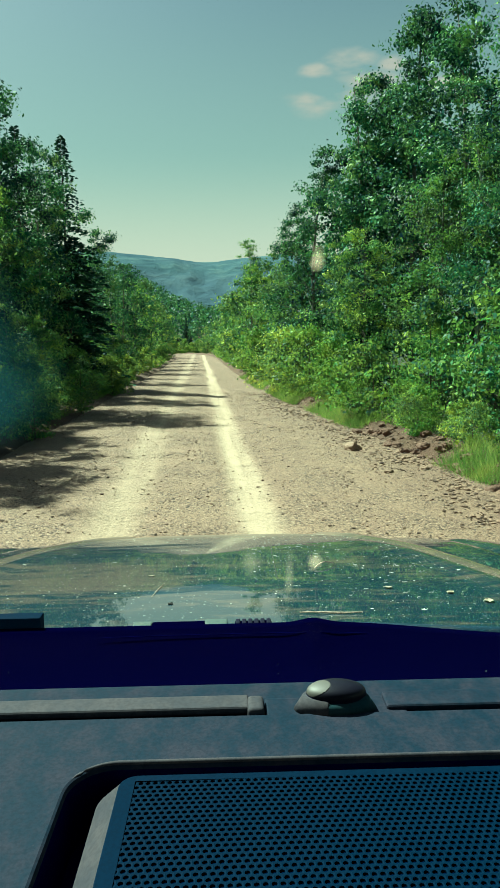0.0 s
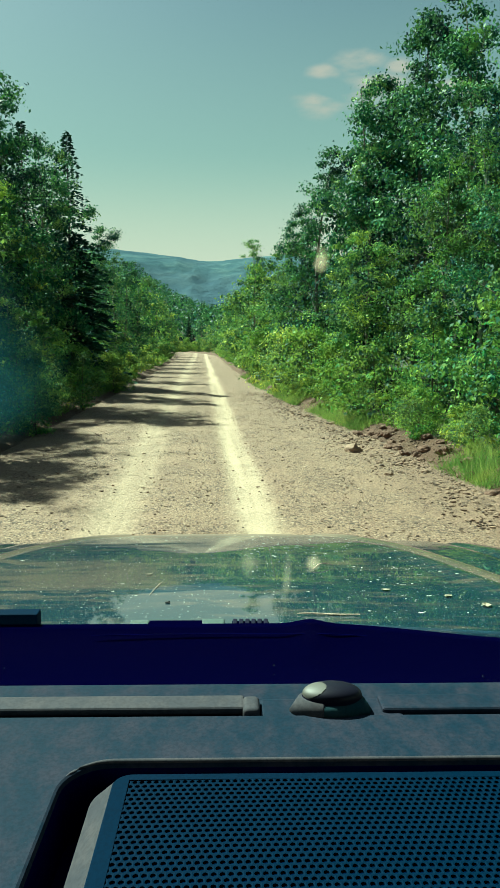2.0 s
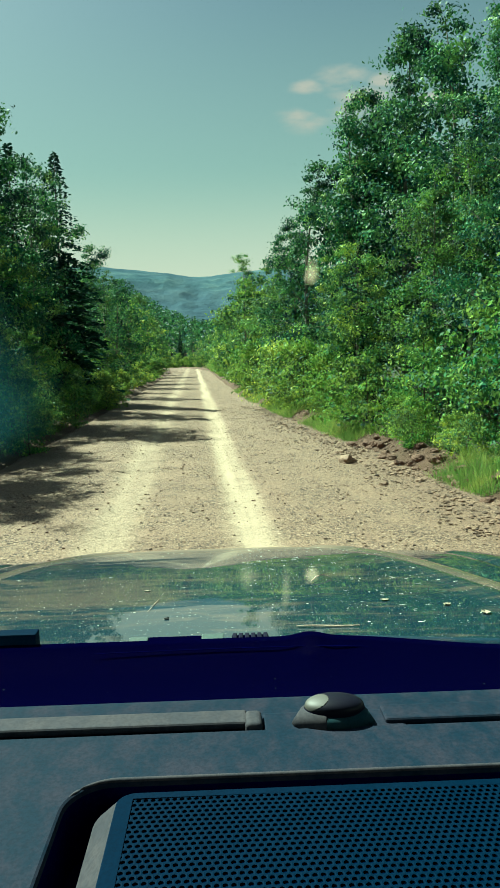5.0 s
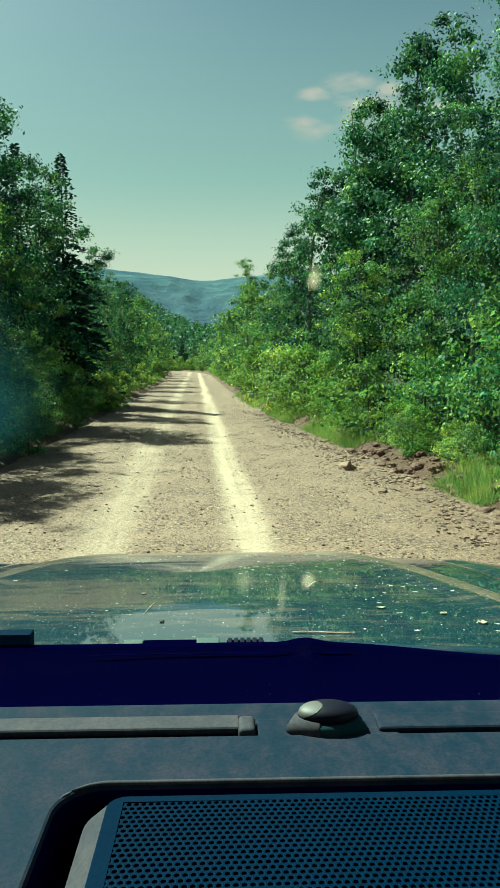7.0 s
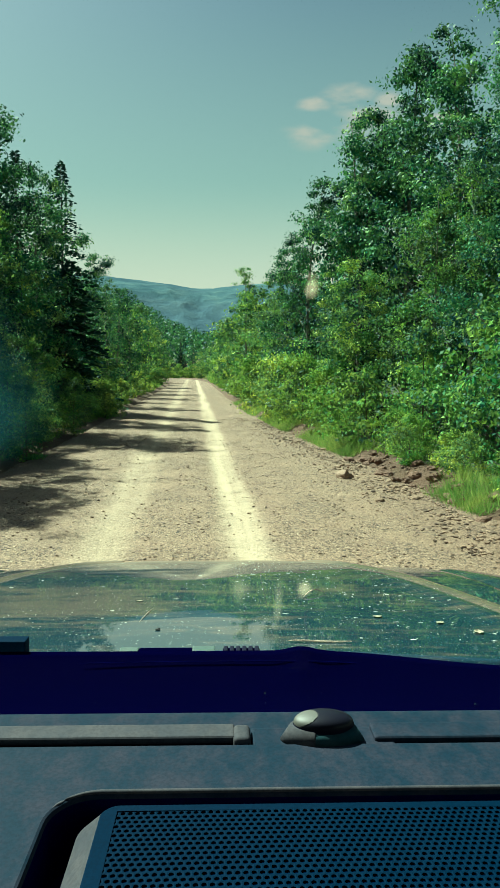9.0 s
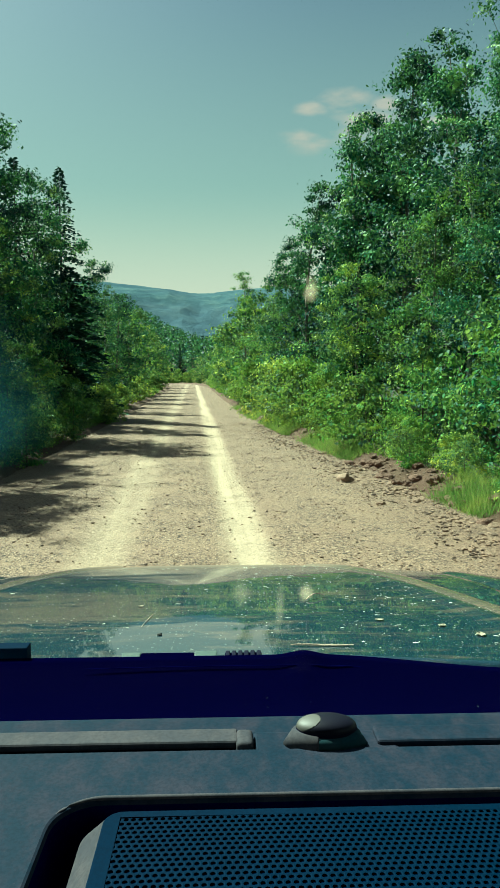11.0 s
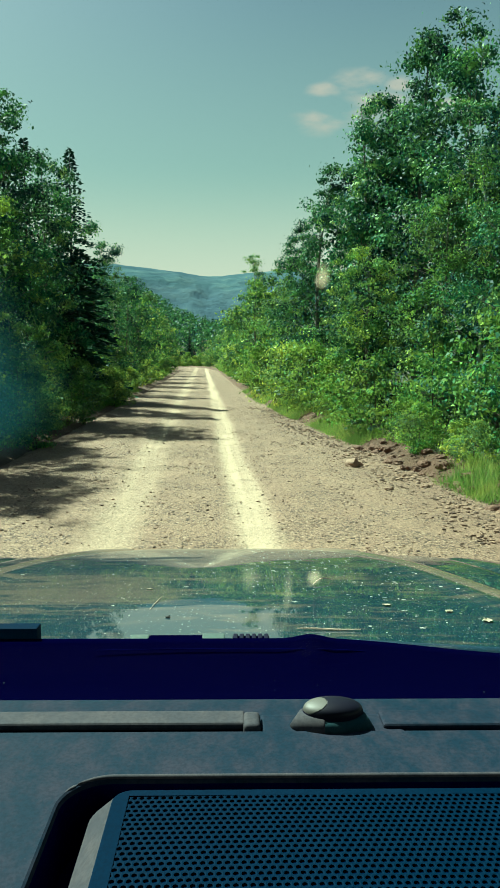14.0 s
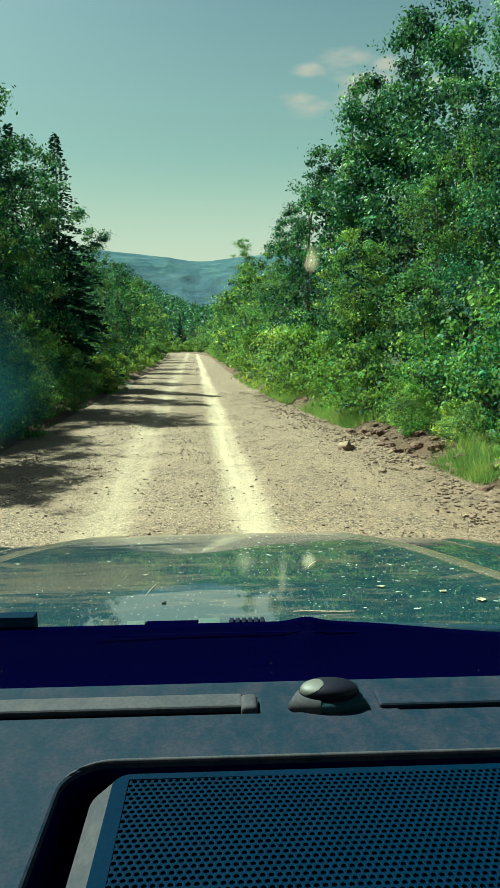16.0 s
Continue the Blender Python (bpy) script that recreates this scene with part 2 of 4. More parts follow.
def paint_material(name, dusted):
    # dusty, scratched dark teal paint under clear lacquer
    m, t, b = material(name, 0.5, 0.0)
    b.inputs["Specular IOR Level"].default_value = 0.05
    co = node(t, "TexCoord").outputs["Object"]
    wide = node(t, "Mapping", Scale=(3.0, 15.0, 3.0))
    t.links.new(co, wide.inputs[0])
    xyz = node(t, "SeparateXYZ")
    t.links.new(co, xyz.inputs[0])
    dust = noise_of(t, 3.0, 8, 0.7)
    smear = noise_of(t, 2.6, 8, 0.72, wide.outputs[0], 0.5)
    both = sums(t, "ADD", sums(t, "MULTIPLY", dust, 0.35), sums(t, "MULTIPLY", smear, 0.65))
    lane = sums(t, "MULTIPLY", span(t, xyz.outputs["X"], 0.06, -0.22, 0.0, 1.0), sums(t, "MULTIPLY", span(t, xyz.outputs["Y"], 1.1, 1.3), span(t, xyz.outputs["Y"], 1.62, 1.45)))
    both = sums(t, "ADD", both, sums(t, "MULTIPLY", lane, 0.085))
    grime = span(t, both, 0.48, 0.62, 0.0, 1.0)
    film = span(t, noise_of(t, 30.0, 6, 0.75, wide.outputs[0]), 0.5, 0.72, 0.0, 0.5)
    speck = node(t, "TexVoronoi", Scale=34.0)
    t.links.new(wide.outputs[0], speck.inputs["Vector"])
    key = node(t, "SeparateColor")
    t.links.new(speck.outputs["Color"], key.inputs[0])
    spot = sums(t, "MULTIPLY", span(t, speck.outputs["Distance"], 0.26, 0.12), span(t, key.outputs[0], 0.86, 0.9))
    veil = sums(t, "MINIMUM", sums(t, "ADD", sums(t, "MULTIPLY_ADD", grime, 0.42, dusted), sums(t, "MULTIPLY", film, sums(t, "MULTIPLY_ADD", grime, 0.5, 0.15))), 1.0)
    nose = span(t, sums(t, "MULTIPLY_ADD", smear, 0.3, xyz.outputs["Y"]), 2.0, 2.42, 0.0, 0.9)
    nose = sums(t, "MULTIPLY", nose, span(t, sums(t, "ABSOLUTE", sums(t, "ADD", xyz.outputs["X"], 0.037)), 0.50, 0.38))
    veil = sums(t, "MAXIMUM", veil, nose)
    c = blend(t, veil, (0.002, 0.021, 0.035), (0.166, 0.122, 0.086))
    c = blend(t, spot, c, (0.36, 0.36, 0.28))
    t.links.new(c, b.inputs["Base Color"])
    t.links.new(sums(t, "MULTIPLY_ADD", nose, -0.8, 0.85), b.inputs["Coat Weight"])
    b.inputs["Coat IOR"].default_value = 2.3
    t.links.new(sums(t, "ADD", sums(t, "MULTIPLY_ADD", veil, 0.09, 0.012), sums(t, "MULTIPLY", spot, 0.4)), b.inputs["Coat Roughness"])
    relief(t, b, sums(t, "ADD", smear, sums(t, "MULTIPLY", film, 0.4)), 0.05, 0.003)
    return m


def plastic_material(name, base, rough, grain=600.0, dusty=0.35, dust=(0.10, 0.10, 0.085), gloss=0.35):
    m, t, b = material(name, rough)
    b.inputs["Specular IOR Level"].default_value = gloss
    f = noise_of(t, grain, 3, 0.6)
    pore = noise_of(t, grain * 0.45, 3, 0.7)
    wide = node(t, "Mapping", Scale=(11.0, 7.0, 11.0))
    t.links.new(node(t, "TexCoord").outputs["Object"], wide.inputs[0])
    wear = noise_of(t, 4.0, 8, 0.7, wide.outputs[0])
    fluff = noise_of(t, 160.0, 4, 0.7)
    c = blend(t, span(t, wear, 0.35, 0.7, 0.0, dusty), base, dust)
    c = blend(t, span(t, pore, 0.42, 0.62, 0.0, 0.3), c, tuple(q * 0.45 for q in base))
    c = blend(t, span(t, fluff, 0.66, 0.74, 0.0, 0.35), c, dust)
    t.links.new(c, b.inputs["Base Color"])
    t.links.new(span(t, wear, 0.3, 0.7, rough - 0.08, rough + 0.1, False), b.inputs["Roughness"])
    relief(t, b, f, 0.15, 0.0005)
    return m


def glass_material():
    m, t, b = material("windshield_glass")
    t.nodes.remove(b)
    clear, shine = node(t, "BsdfTransparent", Color=(0.93, 0.97, 0.95, 1)), node(t, "BsdfGlossy", Roughness=0.02)
    mix, fres = node(t, "MixShader"), node(t, "Fresnel", IOR=1.1)
    t.links.new(fres.outputs[0], mix.inputs[0])
    t.links.new(clear.outputs[0], mix.inputs[1])
    t.links.new(shine.outputs[0], mix.inputs[2])
    t.links.new(mix.outputs[0], t.nodes["Material Output"].inputs["Surface"])
    return m


M_ROAD, M_GROUND, M_RIDGE, M_STONE = road_material(), ground_material(), ridge_material(), stone_material()
M_PAINT = paint_material("truck_paint", 0.04)
M_DUSTY = paint_material("dusty_truck_paint", 0.55)
M_DASH = plastic_material("dashboard_plastic", (0.0074, 0.0168, 0.0305), 0.7, 600.0, 0.55, (0.0355, 0.0305, 0.0435), 0.04)
M_GRILLE = plastic_material("grille_plastic", (0.0011, 0.0084, 0.0235), 0.7, 800.0, 0.3, (0.0045, 0.0140, 0.033), 0.02)
M_TRIM = plastic_material("pale_trim_plastic", (0.036, 0.037, 0.046), 0.7, 600.0, 0.5, (0.078, 0.068, 0.070), 0.06)
M_BLACK = plastic_material("black_plastic", (0.0018, 0.0018, 0.014), 0.6, 500.0, 0.1, (0.012, 0.012, 0.02), 0.1)
M_FRIT = plastic_material("black_ceramic_band", (0.0004, 0.0003, 0.0095), 0.9, 500.0, 0.05, (0.0006, 0.0006, 0.013), 0.0)
M_LINING = plastic_material("navy_well_lining", (0.0012, 0.0012, 0.034), 0.9, 500.0, 0.05, (0.0012, 0.0012, 0.036), 0.0)
M_WELL = plastic_material("navy_speaker_cloth", (0.0014, 0.0055, 0.022), 0.9, 500.0, 0.05, (0.0014, 0.0058, 0.023), 0.0)
M_DOME, _, lens_shader = material("smoked_sensor_lens", 0.5)
lens_shader.inputs["Base Color"].default_value = (0.004, 0.004, 0.010, 1)
lens_shader.inputs["Coat Weight"].default_value = 0.1
lens_shader.inputs["Coat Roughness"].default_value = 0.2
lens_shader.inputs["Specular IOR Level"].default_value = 0.12
# the lens highlight, put into the colour of one slice of the dome
M_PALE, _, pale_shader = material("pale_lens_highlight", 0.6)
pale_shader.inputs["Base Color"].default_value = (0.055, 0.052, 0.044, 1)
M_FOOT = plastic_material("teal_foot_plastic", (0.012, 0.042, 0.054), 0.7, 600.0, 0.4, (0.05, 0.06, 0.06), 0.06)
M_VENT = plastic_material("dusty_vent_plastic", (0.05, 0.075, 0.07), 0.7, 500.0, 0.4, (0.12, 0.12, 0.10), 0.2)
M_CLOTH = plastic_material("cabin_lining", (0.025, 0.025, 0.03), 0.9, 300.0)
M_RUBBER = plastic_material("tyre_rubber", (0.015, 0.015, 0.015), 0.8, 200.0)
M_GLASS = glass_material()


def film_material(name, colour, most, grain, rim=0.52):
    """A thin film on glass, for marks and an added teal glow, that scatters a little daylight, fading out at its rim.
    """
    m, t, b = material(name, 0.9)
    t.nodes.remove(b)
    film = node(t, "BsdfTranslucent", Color=(*colour, 1))
    mix, clear = node(t, "MixShader"), node(t, "BsdfTransparent")
    spot = node(t, "SeparateXYZ")
    t.links.new(node(t, "TexCoord").outputs["Generated"], spot.inputs[0])
    far = None
    for axis in "XZ":
        off = sums(t, "SUBTRACT", spot.outputs[axis], 0.5)
        far = sums(t, "MULTIPLY", off, off) if far is None else sums(t, "MULTIPLY_ADD", off, off, far)
    away = sums(t, "ADD", sums(t, "SQRT", far), sums(t, "MULTIPLY_ADD", noise_of(t, grain, 4), 0.3, -0.15))
    t.links.new(span(t, away, rim - 0.12, 0.05, 0.0, most), mix.inputs[0])
    t.links.new(clear.outputs[0], mix.inputs[1])
    t.links.new(film.outputs[0], mix.inputs[2])
    t.links.new(mix.outputs[0], t.nodes["Material Output"].inputs["Surface"])
    return m


M_SMEAR = film_material("dried_smear", (0.80, 0.66, 0.46), 0.17, 160.0)
M_STREAK = film_material("pale_streak_film", (0.78, 0.68, 0.5), 0.06, 90.0)
M_HAZE = film_material("teal_glow_film", (0.16, 0.46, 0.60), 0.05, 14.0)
M_CLOD = bark_material("earth_clod", (0.062, 0.030, 0.021), (0.165, 0.088, 0.055))
M_FLECK = bark_material("pale_fleck", (0.30, 0.30, 0.24), (0.62, 0.62, 0.5))
M_TWIG = bark_material("dry_twig", (0.28, 0.19, 0.13), (0.5, 0.38, 0.28))
M_DRY = bark_material("dry_leaf", (0.20, 0.17, 0.11), (0.36, 0.31, 0.22))


# ---------------------------------------------------------------- helpers
def mesh_of(name, verts, faces, mat, smooth=False):
    me = bpy.data.meshes.new(name)
    me.from_pydata([tuple(v) for v in verts], [], [tuple(f) for f in faces])
    me.materials.append(mat)
    if smooth:
        me.polygons.foreach_set("use_smooth", [True] * len(me.polygons))
    me.update()
    return me


def quads(name, verts, mat, smooth=False):
    """A mesh of loose four-cornered faces, verts being an array of 4n points."""
    n = len(verts) // 4
    me = bpy.data.meshes.new(name)
    me.vertices.add(4 * n)
    me.vertices.foreach_set("co", np.asarray(verts, np.float32).ravel())
    me.loops.add(4 * n)
    me.loops.foreach_set("vertex_index", np.arange(4 * n, dtype=np.int32))
    me.polygons.add(n)
    me.polygons.foreach_set("loop_start", np.arange(0, 4 * n, 4, dtype=np.int32))
    me.materials.append(mat)
    me.update(calc_edges=True)
    return me


def part(name, bm, mat, parent, label="", smooth=False):
    """Links a bmesh (or a mesh) as one mesh object under a thing or a part."""
    if isinstance(bm, bmesh.types.BMesh):
        me = bpy.data.meshes.new(name)
        bmesh.ops.recalc_face_normals(bm, faces=bm.faces)
        bm.to_mesh(me)
        bm.free()
        me.materials.append(mat)
    else:
        me = bm
    if smooth:
        me.polygons.foreach_set("use_smooth", [True] * len(me.polygons))
    ob = new(name, me)
    ob.parent = parent
    if label:
        tagged(ob, label)
    return ob


def block(a, b, bevel=0.0, segments=2):
    """A bmesh box from corner a to corner b with rounded edges."""
    bm = bmesh.new()
    bmesh.ops.create_cube(bm, size=1)
    for v in bm.verts:
        v.co = Vector([(a[i] + b[i]) / 2 + v.co[i] * (b[i] - a[i]) for i in range(3)])
    if bevel:
        bmesh.ops.bevel(bm, geom=bm.edges[:], offset=bevel, segments=segments, affect="EDGES", profile=0.6)
    return bm


def tube(points, radii, sides=6):
    """Vertices and faces of a tapered tube along points."""
    verts, faces = [], []
    for i, (p, r) in enumerate(zip(points, radii)):
        p = Vector(p)
        d = Vector(points[min(i + 1, len(points) - 1)]) - Vector(points[max(i - 1, 0)])
        u = d.orthogonal().normalized()
        w = d.cross(u).normalized()
        for k in range(sides):
            a = 2 * math.pi * k / sides
            verts.append(p + (u * math.cos(a) + w * math.sin(a)) * r)
    for i in range(len(points) - 1):
        for k in range(sides):
            j = (k + 1) % sides
            faces.append((i * sides + k, i * sides + j, (i + 1) * sides + j, (i + 1) * sides + k))
    return verts, faces


def lattice(xs, ys, height):
    """Vertices and faces of a height field."""
    verts = [(x, y, height(x, y)) for y in ys for x in xs]
    n = len(xs)
    faces = [(j * n + i, j * n + i + 1, (j + 1) * n + i + 1, (j + 1) * n + i) for j in range(len(ys) - 1) for i in range(n - 1)]
    return verts, faces


def smooth01(v, a, b):
    v = min(1.0, max(0.0, (v - a) / (b - a)))
    return v * v * (3 - 2 * v)


# ---------------------------------------------------------------- land
def road_bend(y):
    return -max(0.0, y - 85.0) ** 2 / 520.0


def road_right(y):
    return float(np.interp(y, (0, 7, 12, 16, 22, 30, 50, 150), (3.2, 3.05, 2.75, 2.45, 2.05, 1.75, 1.6, 1.6))) + road_bend(y)


def road_left(y):
    return float(np.interp(y, (0, 11, 17, 36, 80, 150), (-3.3, -2.95, -2.8, -2.55, -2.5, -2.2))) + road_bend(y)


def land(x, y):
    """Height of the ground: a shallow bed for the road, a rough bank on each side, and a wooded rise beyond the road's end."""
    n1 = noise.noise((x * 0.25, y * 0.25, 3.0))
    n2 = noise.noise((x * 1.3, y * 1.3, 7.0))
    r, l = x - road_right(min(y, 150)), road_left(min(y, 150)) - x
    d = max(r, l)
    z = -0.10
    if d > -0.3:
        bank = 0.16 if r > l else 0.05
        z = -0.10 + (0.10 + bank) * smooth01(d, 0.1, 0.75) - 0.22 * smooth01(d, 0.8, 1.8) + 0.6 * smooth01(d, 2.0, 7.0)
        z += (0.05 * n2 + 0.12 * n1) * smooth01(d, 0.2, 0.8)
    away = smooth01(y, 135, 420)
    z += away * (33 + 3 * noise.noise((x * 0.012, y * 0.012, 1.0))) * (1 - 0.62 * smooth01(x, -45, 12) + 0.4 * smooth01(x, 40, 160))
    z += 0.35 * smooth01(abs(x), 20, 80) * (n1 + 4)
    return z


def build_land():
    xs = list(np.linspace(-1800, -120, 12)) + list(np.linspace(-100, -16, 15)) + list(np.linspace(-14, 14, 113)) + list(np.linspace(16, 100, 15)) + list(np.linspace(120, 1800, 12))
    ys = list(np.linspace(-300, -40, 6)) + list(np.linspace(-30, 3, 15)) + list(np.linspace(3.5, 40, 110)) + list(np.linspace(41, 150, 80)) + list(np.linspace(160, 480, 30)) + list(np.linspace(520, 2600, 20))
    v, f = lattice(xs, ys, land)
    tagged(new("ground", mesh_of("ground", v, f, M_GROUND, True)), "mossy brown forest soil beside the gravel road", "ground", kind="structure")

    ys = list(np.linspace(-12, 4, 14)) + list(np.linspace(4.25, 30, 104)) + list(np.linspace(31, 145, 76))
    ts = np.linspace(0, 1, 66)
    verts, faces = [], []
    for y in ys:
        a, b = road_left(y) - 0.45, road_right(y) + 0.75
        for s in ts:
            x = a + (b - a) * s
            z = 0.03 * math.sin(math.pi * s) - 0.02
            for lane in (-0.88, 0.46):
                z -= 0.022 * math.exp(-((x - road_bend(y) - lane) / 0.22) ** 2)
            side = min(x - a, b - x)
            z += 0.012 * noise.noise((x * 2.2, y * 1.1, 0)) + 0.010 * noise.noise((x * 7, y * 7, 5))
            z += (0.05 * max(0, noise.noise((x * 3.1, y * 3.1, 9.0))) - 0.16 * (1 - smooth01(side, 0, 0.4))) * (1 - smooth01(side, 0.2, 0.9))
            verts.append((x, y, z))
    n = len(ts)
    faces = [(j * n + i, j * n + i + 1, (j + 1) * n + i + 1, (j + 1) * n + i) for j in range(len(ys) - 1) for i in range(n - 1)]
    tagged(new("road", mesh_of("road", verts, faces, M_ROAD, True)), "pale tan gravel road with two worn wheel tracks", "road", kind="structure")

    # the far ridge: a long wooded mountain with a shallow saddle over the road
    def ridge(x, y):
        crest = np.interp(x, (-1900, -700, -300, -90, 0, 60, 140, 270, 500, 900, 1900), (330, 345, 332, 308, 292, 292, 302, 318, 300, 340, 280))
        rise = smooth01(y, 1250, 2600)
        fold = 26 * noise.noise((x * 0.006, y * 0.003, 2.0)) + 9 * noise.noise((x * 0.02, y * 0.012, 4.0)) + 3.5 * noise.noise((x * 0.09, y * 0.05, 4.0))
        return -20 + (0.945 * crest + 20) * rise + fold * math.sin(math.pi * min(1, rise)) * 1.2 + 2.5 * noise.noise((x * 0.08, 3.0, 0)) * rise

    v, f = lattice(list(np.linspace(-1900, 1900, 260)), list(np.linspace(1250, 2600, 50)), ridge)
    tagged(new("mountain_backdrop", mesh_of("mountain_backdrop", v, f, M_RIDGE, True)), "forested mountain ridge on the horizon, blue-green haze in its colour", "mountain", kind="structure")


build_land()


# ---------------------------------------------------------------- the truck that carries the camera
HOOD_MID = -0.037                                     # middle of the hood across the truck


def hood_line(y):
    """Height of the hood along its middle: gently falling, then rolling over at the nose."""
    v = max(0.0, y - 1.62)
    fall = 0.014 * math.log(1 + math.exp((y - 1.235) / 0.014))
    return 1.256 - 0.108 * (y - 1.0) - 0.0365 * fall - 0.0785 * v * v - 2.4 * max(0.0, y - 2.45) ** 2


def hood_rear(x):
    return 0.976 - 0.042 * smooth01(x, 0.10, 0.42)


def crease(y):
    return 0.561 - 0.1263 * (y - 1.0) - 0.0335 * (y - 1.0) ** 2


def hood_height(x, y):
    a, c = abs(x - HOOD_MID), crease(min(y, 2.5))
    z = hood_line(y) - 0.005 * (x / 0.5) ** 2
    w = smooth01(y, 1.7, 2.4)
    z -= 0.018 * smooth01(a, c - 0.02 - 0.13 * w, c + 0.07 + 0.14 * w)
    z += 0.007 * math.exp(-((a - c + 0.035) / 0.03) ** 2) * (1 - smooth01(y, 1.5, 1.95))
    return z


def truck():
    car = new("pickup_truck")
    car.matrix_world = pose(0, 0, 0, 0, 0, -2.5)
    tagged(car, "dusty dark green pickup truck parked on the gravel road", "truck")

    # hood: a thick pressed sheet, its shut line against the fenders at 0.66 m
    xs = list(np.linspace(-0.64, 0.64, 97))
    ys = list(np.linspace(0.976, 2.44, 64)) + list(np.linspace(2.46, 2.75, 22))
    v, f = lattice(xs, ys, hood_height)
    v = [(x, y, z) if y > 1.3 else (x, 1.3 - (1.3 - y) * (1.3 - hood_rear(x)) / (1.3 - 0.976), 0) for x, y, z in v]
    v = [(x, y, hood_height(x, y)) for x, y, z in v]
    n, m = len(xs), len(ys)
    lower = [(x, y, z - 0.012 - 0.04 * (1 - smooth01(y, 0.93, 1.1))) for x, y, z in v]
    rim = [i for i in range(n)] + [j * n + n - 1 for j in range(1, m)] + [(m - 1) * n + i for i in range(n - 2, -1, -1)] + [j * n for j in range(m - 2, 0, -1)]
    k = len(v)
    f = f + [tuple(reversed([i + k for i in q])) for q in f] + [(rim[i], rim[i - 1], rim[i - 1] + k, rim[i] + k) for i in range(len(rim))]
    hood = part("hood", mesh_of("hood", v + lower, f, M_PAINT, True), None, car, "dusty scratched dark green glossy hood")
    # raised centre seam on the hood
    v, f = tube([(0.075 + 0.02 * s, 1.2 + s, hood_height(0.075 + 0.02 * s, 1.2 + s)) for s in np.linspace(0, 0.95, 14)], [0.0009] * 14, 6)
    part("hood_seam", mesh_of("hood_seam", v, f, M_PAINT, True), None, hood)

    for side in (-1, 1):
        p = [(HOOD_MID + side * (crease(y) + 0.01), y, hood_height(HOOD_MID + side * (crease(y) + 0.01), y) - 0.0825) for y in np.linspace(1.08, 2.46, 24)]
        v, f = tube(p, [0.05] + [0.09] * 22 + [0.06], 48)
        part("hood_ridge", mesh_of("hood_ridge", v, f, M_DUSTY, True), None, hood)

    # fenders outside the shut line
    for side in (-1, 1):
        xs = [side * a for a in list(np.linspace(0.645, 0.88, 20)) + list(np.linspace(0.89, 0.95, 8))]
        if side < 0:
            xs = xs[::-1]

        def fender(x, y):
            a = abs(x)
            z = hood_line(min(y, 2.5)) - 0.036 + 0.012 * smooth01(a, 0.645, 0.70) - 0.03 * ((a - 0.64) / 0.24) ** 2
            z -= 2.2 * max(0, a - 0.88) + 40 * max(0, a - 0.90) ** 2 + 0.6 * max(0, y - 2.2) ** 2 + 3 * max(0, y - 2.5) ** 2
            return z

        v, f = lattice(xs, list(np.linspace(0.70, 2.75, 56)), fender)
        part("fender", mesh_of("fender", v, f, M_PAINT, True), None, car)
        bm = block((side * 0.92 - 0.02, 0.30, 0.42), (side * 0.92 + 0.02, 2.75, 0.80), 0.015)
        part("body_side", bm, M_PAINT, car)
        # door with a window opening, and the cabin behind it
        door = part("door", block((side * 0.86 - 0.03, -0.95, 0.42), (side * 0.86 + 0.03, 0.55, 1.32), 0.02), M_PAINT, car)
        part("window_frame", block((side * 0.80 - 0.02, -1.0, 1.30), (side * 0.80 + 0.02, -0.86, 1.92), 0.01), M_PAINT, door)
        # sloping pillar beside the windshield
        v, f = tube([(side * 0.80, 0.66, 1.30), (side * 0.77, 0.52, 1.58), (side * 0.72, 0.30, 1.93)], [0.045, 0.04, 0.045], 8)
        part("windshield_pillar", mesh_of("windshield_pillar", v, f, M_CLOTH, True), None, car)
        for y in (1.95, -2.2):
            wheel = new("wheel")
            wheel.parent = car
            wheel.location = (side * 0.78, y, 0.36)
            verts, faces = [], []
            prof = [(0.20, -0.10), (0.30, -0.12), (0.35, -0.10), (0.362, -0.05), (0.362, 0.05), (0.35, 0.10), (0.30, 0.12), (0.20, 0.10)]
            for i in range(28):
                a = 2 * math.pi * i / 28
                verts += [(w, r * math.cos(a), r * math.sin(a)) for r, w in prof]
            p = len(prof)
            for i in range(28):
                for q in range(p):
                    faces.append((i * p + q, i * p + (q + 1) % p, ((i + 1) % 28) * p + (q + 1) % p, ((i + 1) % 28) * p + q))
            part("tyre", mesh_of("tyre", verts, faces, M_RUBBER, True), None, wheel)
            bm = bmesh.new()
            bmesh.ops.create_cone(bm, cap_ends=True, segments=24, radius1=0.21, radius2=0.19, depth=0.16, matrix=pose(0, 0, 0, 0, 90, 0))
            part("rim", bm, M_TRIM, wheel)

    part("nose_panel", block((-0.82, 2.75, 0.45), (0.82, 2.85, 0.78), 0.03), M_PAINT, car)
    part("floor_pan", block((-0.86, -2.9, 0.40), (0.86, 2.75, 0.46), 0.01), M_BLACK, car)
    part("cabin_back", block((-0.80, -1.06, 0.46), (0.80, -1.0, 1.92), 0.01), M_CLOTH, car)
    part("roof", block((-0.80, -1.06, 1.90), (0.80, 0.31, 1.96), 0.02), M_CLOTH, car)
    part("cargo_bed", block((-0.86, -2.9, 0.46), (0.86, -1.08, 1.10), 0.03), M_PAINT, car)
    part("seat_bench", block((-0.70, -0.9, 0.55), (0.70, -0.25, 0.86), 0.05), M_CLOTH, car)
    part("seat_backrest", block((-0.70, -0.98, 0.86), (0.70, -0.78, 1.42), 0.05), M_CLOTH, car)

